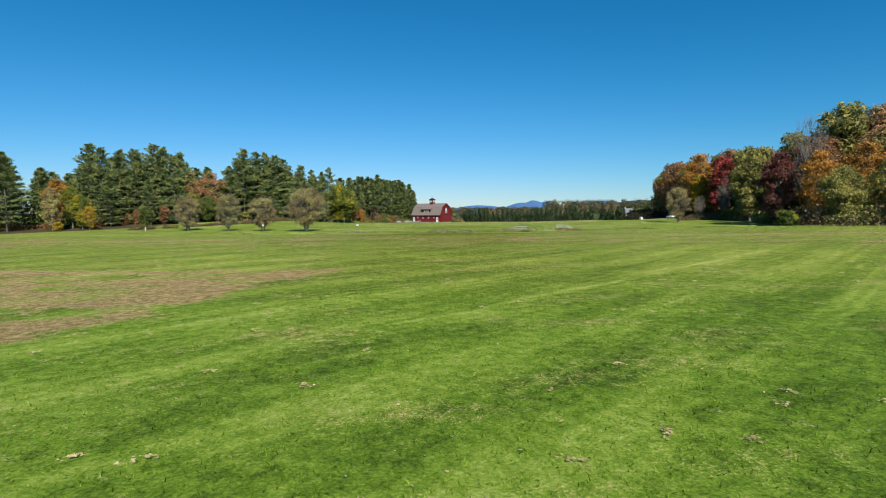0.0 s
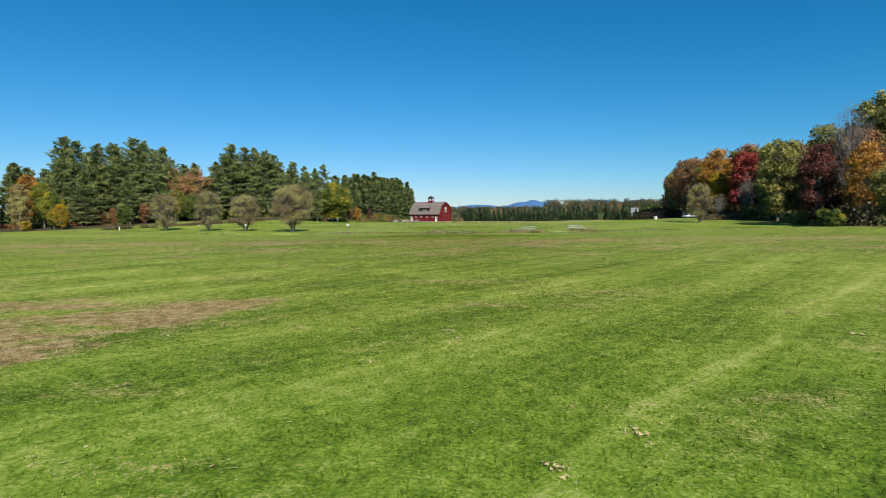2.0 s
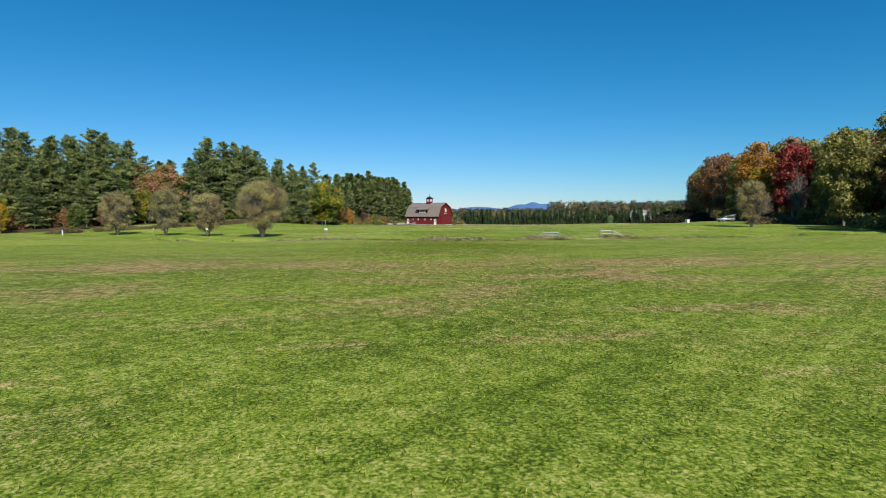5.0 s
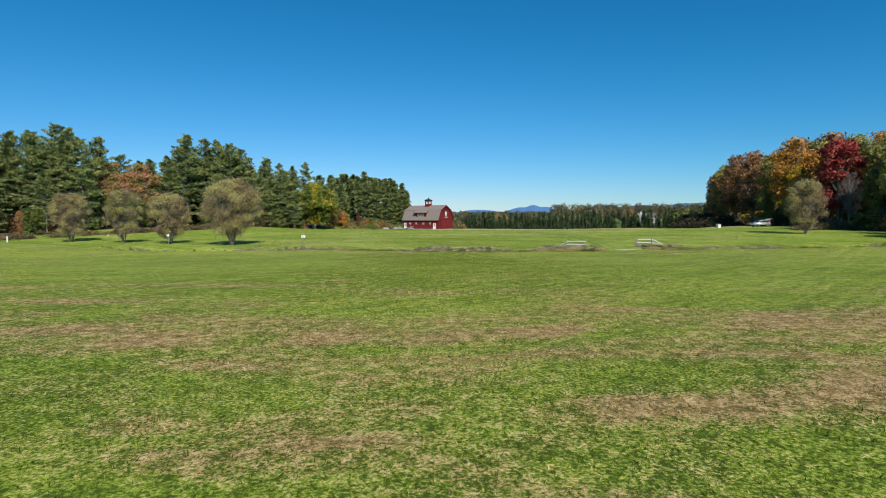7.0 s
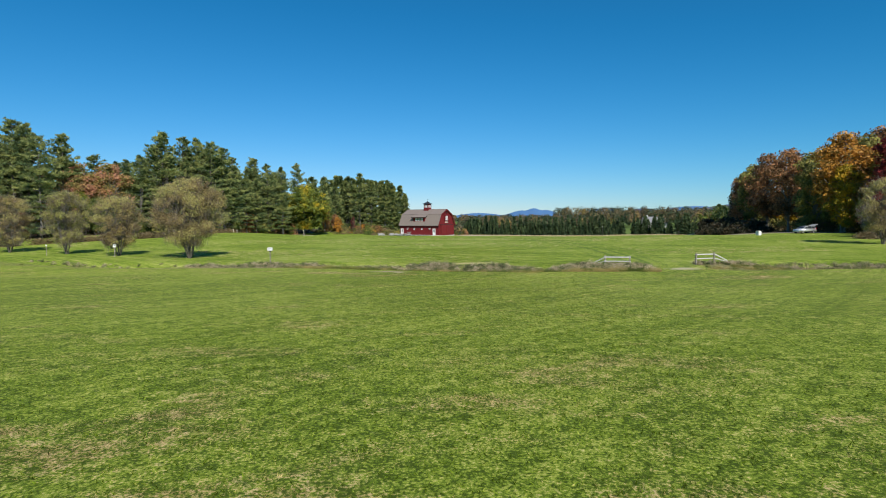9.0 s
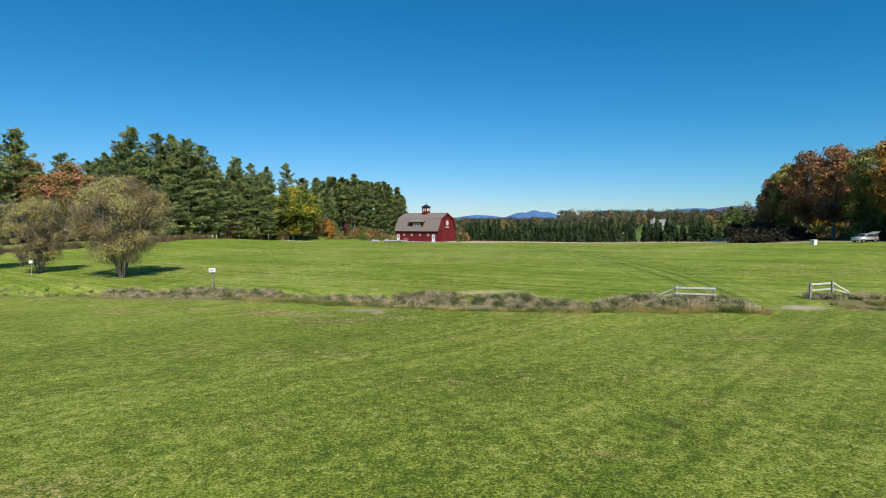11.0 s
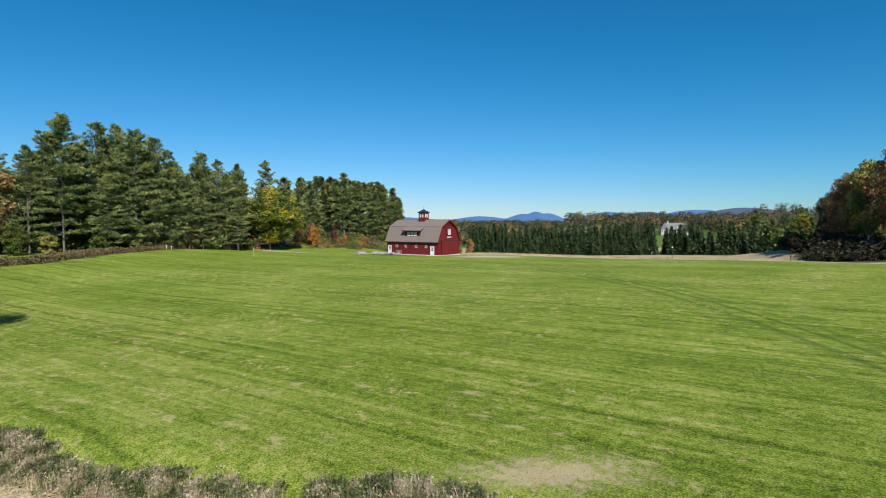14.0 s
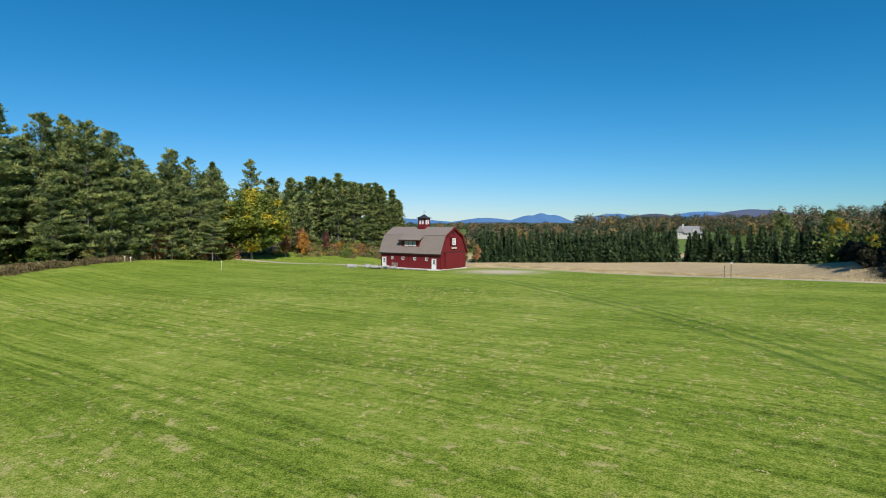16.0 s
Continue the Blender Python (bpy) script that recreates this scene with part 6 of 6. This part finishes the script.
# ---- parked car ----
def car():
    o = thing("parked_car", "silver estate car parked with its tailgate raised", "car")
    o.matrix_basis = put(o, 76.3, 187.6, 1.0, 196, 0.0)
    side = [(-2.3, 0.45), (2.25, 0.40), (2.32, 0.72), (2.2, 0.93), (1.25, 1.06), (0.45, 1.56), (-0.6, 1.66), (-1.9, 1.60), (-2.2, 1.05), (-2.34, 0.75)]
    b = prism(side, -0.88, 0.88)
    for v in b.verts:
        if v.co.z > 1.1:
            v.co.y *= 0.80
    bmesh.ops.bevel(b, geom=list(b.edges), offset=0.05, segments=2, affect="EDGES")
    body = part("body", b, M_CAR, o, flat=False)
    glass = [(1.08, 1.10), (0.42, 1.50), (-0.6, 1.58), (-1.8, 1.53), (-1.95, 1.10)]
    for s in (-1, 1):
        g = prism(glass, 0, 0.02)
        for v in g.verts:
            f = (v.co.z - 1.06) / 0.55
            v.co.y = s * (0.885 - 0.155 * f) + s * v.co.y
        part("side_window", g, M_CARGLASS, body)
        for x in (0.15, -0.95):
            part("pillar", boxes((x - 0.04, x + 0.04, -0.02, 0.02, 1.08, 1.58)), M_CAR, body).location = (0, s * 0.83, 0)
        part("headlight", boxes((2.08, 2.30, s * 0.72 - 0.14, s * 0.72 + 0.14, 0.70, 0.86), bevel=0.03), M_CLEAR, o)
        part("tail_light", boxes((-2.33, -2.16, s * 0.76 - 0.10, s * 0.76 + 0.10, 0.85, 1.15), bevel=0.03), M_REDLAMP, o)
        part("mirror", boxes((0.80, 0.98, s * 0.98 - 0.11, s * 0.98 + 0.11, 1.05, 1.20), bevel=0.03), M_CAR, o)
        for x in (1.42, -1.38):
            bw = bmesh.new()
            bmesh.ops.create_cone(bw, cap_ends=True, segments=24, radius1=0.345, radius2=0.345, depth=0.22, matrix=Matrix.Translation((x, s * 0.80, 0.345)) @ Matrix.Rotation(radians(90), 4, "X"))
            bmesh.ops.bevel(bw, geom=[e for e in bw.edges if e.calc_length() < 0.12], offset=0.03, segments=2, affect="EDGES")
            w = part("wheel", bw, M_RUBBER, o)
            br = bmesh.new()
            bmesh.ops.create_cone(br, cap_ends=True, segments=18, radius1=0.22, radius2=0.20, depth=0.03, matrix=Matrix.Translation((x, s * 0.915, 0.345)) @ Matrix.Rotation(radians(-90 * s), 4, "X"))
            part("rim", br, M_RIM, w)
    part("windscreen", box(bmesh.new(), -0.02, 0.02, -0.68, 0.68, -0.36, 0.36, m=Matrix.Translation((0.88, 0, 1.31)) @ Matrix.Rotation(radians(-57), 4, "Y")), M_CARGLASS, body)
    # a solid dark block paints the shade inside the open boot
    part("boot_shade", boxes((-2.36, -2.10, -0.68, 0.68, 0.75, 1.5)), M_CARGLASS, body, "dark block for the shade inside the open boot")
    gate = part("tailgate", box(bmesh.new(), -1.05, 0.0, -0.70, 0.70, -0.05, 0.03, bevel=0.02, m=Matrix.Translation((-1.88, 0, 1.64)) @ Matrix.Rotation(radians(18), 4, "Y")), M_CAR, o, "raised tailgate")
    part("rear_window", box(bmesh.new(), -0.55, -0.1, -0.58, 0.58, -0.075, -0.055, m=Matrix.Translation((-1.88, 0, 1.64)) @ Matrix.Rotation(radians(18), 4, "Y")), M_CARGLASS, gate)
    part("bumper", boxes((2.2, 2.38, -0.82, 0.82, 0.34, 0.58), bevel=0.05), M_CAR, o)
    part("bumper", boxes((-2.40, -2.22, -0.82, 0.82, 0.36, 0.62), bevel=0.05), M_CAR, o)


car()


# ---- far house ----
def house():
    o = thing("far_house", "pale house with grey gabled roofs on a distant slope", "house")
    o.matrix_basis = Matrix.Translation((196.5, 600, -0.2)) @ Matrix.Rotation(radians(-12), 4, "Z")
    part("wall", boxes((-7, 13, -4, 4, -4, 2.7)), M_HOUSE, o)
    part("wall", boxes((-11, -5.5, -5, 3, -4, 3.4)), M_HOUSE, o)
    r = prism([(-5.2, 2.4), (5.2, 2.4), (0, 8.6)], 0, 20.8)
    bmesh.ops.transform(r, matrix=Matrix.Translation((13.4, 0, 0)) @ Matrix.Rotation(radians(90), 4, "Z"), verts=r.verts)
    part("roof", r, M_ROOFGREY, o, "grey shingle roof")
    r = prism([(-3.6, 3.2), (3.6, 3.2), (0, 8.8)], -5.6, 3.2)
    bmesh.ops.transform(r, matrix=Matrix.Translation((-8.25, 0, 0)), verts=r.verts)
    rf = part("roof", r, M_ROOFGREY, o, "grey shingle roof")
    part("chimney", boxes((-5.6, -4.2, -1.0, 0.4, 5, 10.2), bevel=0.03), M_HOUSE, o)
    part("dormer", boxes((2, 4.6, -4.4, -2.0, 3.2, 5.6)), M_HOUSE, o)
    for x in (-9.8, -8.2, -2.6, 0.2, 3.0, 6.0, 9.0):
        f = -5.02 if x < -6 else -4.02
        w = part("window", boxes((x - 0.75, x + 0.75, f - 0.05, f + 0.02, 0.5, 2.2)), M_WHITE, o)
        part("pane", boxes((x - 0.6, x + 0.6, f - 0.09, f - 0.055, 0.65, 2.05)), M_GLASS, w)


house()


# ---- ditch weeds, grass and fallen leaves ----
def belt(name, n, stalks, near, far, tall, wide, material, heads, label, seed, slim, fan, leafy_size):
    """Tussocks in a belt along the ditch: each a fan of fine stalks from one foot, with small leaves and seed heads; near and far are offsets over x."""
    rng = np.random.default_rng(seed)
    x = np.where(rng.random(n) < 0.70, rng.uniform(-34, 20, n), np.where(rng.random(n) < 0.6, rng.uniform(23, 62, n), rng.uniform(-62, 74, n)))
    at = (-60, -23, -13, -3, 2, 8, 13, 19, 24, 70)
    lo, hi = np.interp(x, at, near), np.interp(x, at, far)
    q = rng.random(n)
    off = lo + (hi - lo) * q + 0.35 * np.sin(x * 0.33 + seed) + 0.25 * np.sin(x * 0.87 + 2 * seed)
    y = ditch_y(x) + off
    keep = (np.abs(x - 21.3) > 2.7) & ((x > -38) | (rng.random(n) < 0.6)) & (np.abs(y - bed_y(x)) > rng.uniform(0.25, 0.6, n)) & (np.hypot((x - 1.6) / 3.0, (y - 129.4) / 1.0) > 0.9) & (np.hypot((x + 6.4) / 2.2, (y - 122.6) / 0.9) > 1.0)
    x, y, q = x[keep], y[keep], q[keep]
    n = len(x)
    h = tall * np.exp(rng.normal(size=n) * 0.28) * (1 - 0.5 * np.abs(2 * q - 1) ** 4)
    r = wide * np.exp(rng.normal(size=n) * 0.3)
    k = np.repeat(np.arange(n), stalks)
    m = len(k)
    a, u = rng.uniform(0, 2 * np.pi, m), np.sqrt(rng.random(m))
    foot = np.c_[np.cos(a), np.sin(a)] * (u * r[k])[:, None] * 0.75
    px, py = x[k] + foot[:, 0], y[k] + foot[:, 1]
    c = np.c_[px, py, ground_z(px, py) - 0.03]
    d = np.c_[foot / r[k][:, None] * fan, np.ones(m)] + rng.normal(size=(m, 3)) * [0.22, 0.22, 0.05]
    d /= np.linalg.norm(d, axis=1, keepdims=True)
    length = h[k] * (1 - 0.45 * u ** 2) * rng.uniform(0.55, 1.15, m)
    v, f = spikes(rng, c, d, length, rng.uniform(0.5, 1.5, m) * slim)
    me = mesh_np(name, v, f)
    me.materials.append(material)
    tagged(new(name, me), label, "weeds", kind="stuff")
    pick = rng.choice(m, heads)
    p = c[pick] + d[pick] * (length[pick] * rng.uniform(0.45, 1.0, heads))[:, None]
    v, f = leaf_tris(rng, p, rng.uniform(0.5, 1.5, heads) * leafy_size, np.tile([0.1, -0.4, 0.7], (heads, 1)), 0.7)
    me = mesh_np("seed_heads", v, f)
    me.materials.append(material)
    tagged(new("seed_heads", me), "small leaves and dry seed heads of the ditch weeds", "weeds", kind="stuff")


# the far bank's weeds, dry stems at their foot, then the near bank's long grass and the short rough grass before it
belt("ditch_weeds", 2600, 60, (-0.4, 0.0, -0.2, -1.7, -1.8, -1.8, -4.6, -4.6, -1.2, -0.8), (2.2, 3.0, 1.8, 1.3, 1.2, 1.3, 0.8, -0.4, 1.2, 2.2), 0.50, 0.32, M_WEED, 110000, "grey-green and brown weeds in clumps along the ditch", 71, 0.012, 0.75, 0.075)
belt("dry_stems", 1000, 30, (-0.8, -0.3, -0.4, -2.0, -2.1, -1.9, -4.0, -5.0, -1.2, -1.0), (0.4, 0.8, 0.8, -0.6, -0.9, -0.8, -1.2, -3.0, 0.0, 0.4), 0.48, 0.26, M_TAN, 14000, "pale dry stems at the foot of the ditch weeds", 73, 0.010, 0.35, 0.05)
belt("bank_grass", 1900, 70, (-2.0, -2.4, -5.0, -5.9, -5.6, -5.6, -5.6, -5.9, -4.4, -4.0), (-0.6, -0.5, -0.7, -2.5, -2.6, -2.4, -4.2, -4.8, -1.2, -0.8), 0.38, 0.40, M_BANK, 60000, "long olive-green grass in hummocks on the ditch bank", 72, 0.011, 0.9, 0.05)


def straw():
    """Fallen stalks lying over the ditch bed."""
    rng = np.random.default_rng(74)
    n = 8500
    x = rng.uniform(-34, 12, n)
    y = bed_y(x) + rng.normal(size=n) * (0.42 + 0.2 * np.sin(x * 0.9))
    c = np.c_[x, y, ground_z(x, y) + rng.uniform(0.0, 0.12, n)]
    d = rng.normal(size=(n, 3)) * [1, 1, 0.25]
    d /= np.linalg.norm(d, axis=1, keepdims=True)
    v, f = spikes(rng, c, d, rng.uniform(0.15, 0.5, n), rng.uniform(0.008, 0.02, n))
    me = mesh_np("fallen_straw", v, f)
    me.materials.append(M_TAN)
    tagged(new("fallen_straw", me), "fallen dry stalks on the ditch bed", "straw", kind="stuff")


straw()


def turf():
    rng = np.random.default_rng(81)
    n = 215000
    y = 4 + 150 * rng.random(n)
    x = rng.normal(size=n) * 6.5
    keep = (np.abs(x) < 22) & (np.abs(y - ditch_y(x) + 1.5) > 3.6)
    x, y = x[keep], y[keep]
    n = len(x)
    c = np.c_[x, y, ground_z(x, y) - 0.01]
    d = rng.normal(size=(n, 3)) * [0.7, 0.7, 0] + [0, 0, 0.8]
    d /= np.linalg.norm(d, axis=1, keepdims=True)
    v, f = spikes(rng, c, d, rng.uniform(0.05, 0.12, n), rng.uniform(0.008, 0.018, n))
    me = mesh_np("grass", v, f)
    me.materials.append(M_BLADE)
    tagged(new("grass", me), "short mown grass blades and clover", "grass", kind="stuff")


turf()


def heaps(rng, x, y, count, spread, size, lift):
    """Small heaps of cuttings: count sprays lying round each centre."""
    n = len(x)
    r = np.repeat(np.exp(rng.normal(size=n) * 0.35) * spread, count)
    turn = np.repeat(rng.uniform(0, np.pi, n), count)
    p, q = rng.normal(size=n * count) * r, rng.normal(size=n * count) * r * 0.5
    px, py = np.repeat(x, count) + p * np.cos(turn) - q * np.sin(turn), np.repeat(y, count) + p * np.sin(turn) + q * np.cos(turn)
    high = lift * np.exp(-((p / r) ** 2 + (q / r * 2) ** 2) * 0.5) * rng.uniform(0.2, 1.2, n * count)
    c = np.c_[px, py, ground_z(px, py) + 0.025 + high]
    v, f = leaf_tris(rng, c, rng.uniform(0.6, 1.4, n * count) * size)
    v[:, 2] = np.repeat(c[:, 2], 3) + (v[:, 2] - np.repeat(c[:, 2], 3)) * 0.35
    return v, f


def fallen():
    rng = np.random.default_rng(91)
    n = 1500
    x, y = rng.uniform(-26, 26, n), np.where(rng.random(n) < 0.4, rng.uniform(5, 30, n), rng.uniform(138, 195, n))
    c = np.c_[x, y, ground_z(x, y) + 0.035]
    v, f = leaf_quads(rng, c, rng.uniform(0.04, 0.10, n), 0.55, 0.9)
    me = mesh_np("fallen_leaves", v, f)
    me.materials.append(M_DRYLEAF)
    tagged(new("fallen_leaves", me), "dry pale leaves scattered on the grass", "leaves", kind="stuff")
    n = 95
    v, f = heaps(rng, rng.uniform(-20, 22, n), 5 + 27 * rng.random(n) ** 1.2, 26, 0.13, 0.075, 0.04)
    me = mesh_np("leaf_heaps", v, f)
    me.materials.append(M_DRYLEAF)
    tagged(new("leaf_heaps", me), "small pale heaps of dry cuttings on the grass", "leaves", kind="stuff")


fallen()


def stubble():
    """Dry tan grass standing past the farm track, taller towards the autumn wood."""
    rng = np.random.default_rng(97)
    n = 60000
    x = rng.uniform(3, 118, n)
    x = np.where(x > 84, 3 + (x - 84) * 2.3, x)
    y = 249.5 - 0.79 * np.maximum(x - 10, 0) + rng.exponential(17, n) + 0.8 * np.sin(x * 0.9)
    keep = x < 61 + 0.64 * (y - 215) + rng.normal(size=n) * 1.5
    x, y = x[keep], y[keep]
    n = len(x)
    tall = 0.28 + 0.12 * step(x, 45, 70) * (0.6 + 0.4 * np.sin(x * 0.5 + y * 0.3))
    d = rng.normal(size=(n, 3)) * [0.45, 0.45, 0] + [0, 0, 1]
    d /= np.linalg.norm(d, axis=1, keepdims=True)
    c = np.c_[x, y, ground_z(x, y) - 0.03]
    v, f = spikes(rng, c, d, tall * rng.uniform(0.5, 1.4, n), rng.uniform(0.03, 0.08, n))
    me = mesh_np("dry_grass", v, f)
    me.materials.append(M_TAN)
    tagged(new("dry_grass", me), "dry tan grass standing beside the dirt track", "grass", kind="stuff")


stubble()


def clippings():
    """Straw-coloured cuttings left lying in heaps along the mown rows of the far meadow."""
    rng = np.random.default_rng(95)
    n = 9000
    x, y = rng.uniform(-48, 48, n), 137 + 80 * rng.random(n) ** 1.3
    way = radians(-57)
    across, along = x * np.cos(way) - y * np.sin(way), x * np.sin(way) + y * np.cos(way)
    row = np.cos(across / 1.45 * 2 * np.pi) * 0.5 + np.sin(across * 0.23 + 1.0) + np.sin(along * 0.13 + across * 0.11) + rng.normal(size=n) * 0.6
    keep = (row > 0.5) & (y - ditch_y(x) > 5) & (y < 244 - 0.79 * np.maximum(x - 10, 0))
    x, y = x[keep], y[keep]
    v, f = heaps(rng, x, y, 20, 0.17, 0.085, 0.05)
    me = mesh_np("grass_clippings", v, f)
    me.materials.append(M_STRAW)
    tagged(new("grass_clippings", me), "straw-coloured grass clippings lying in mown rows", "clippings", kind="stuff")


clippings()
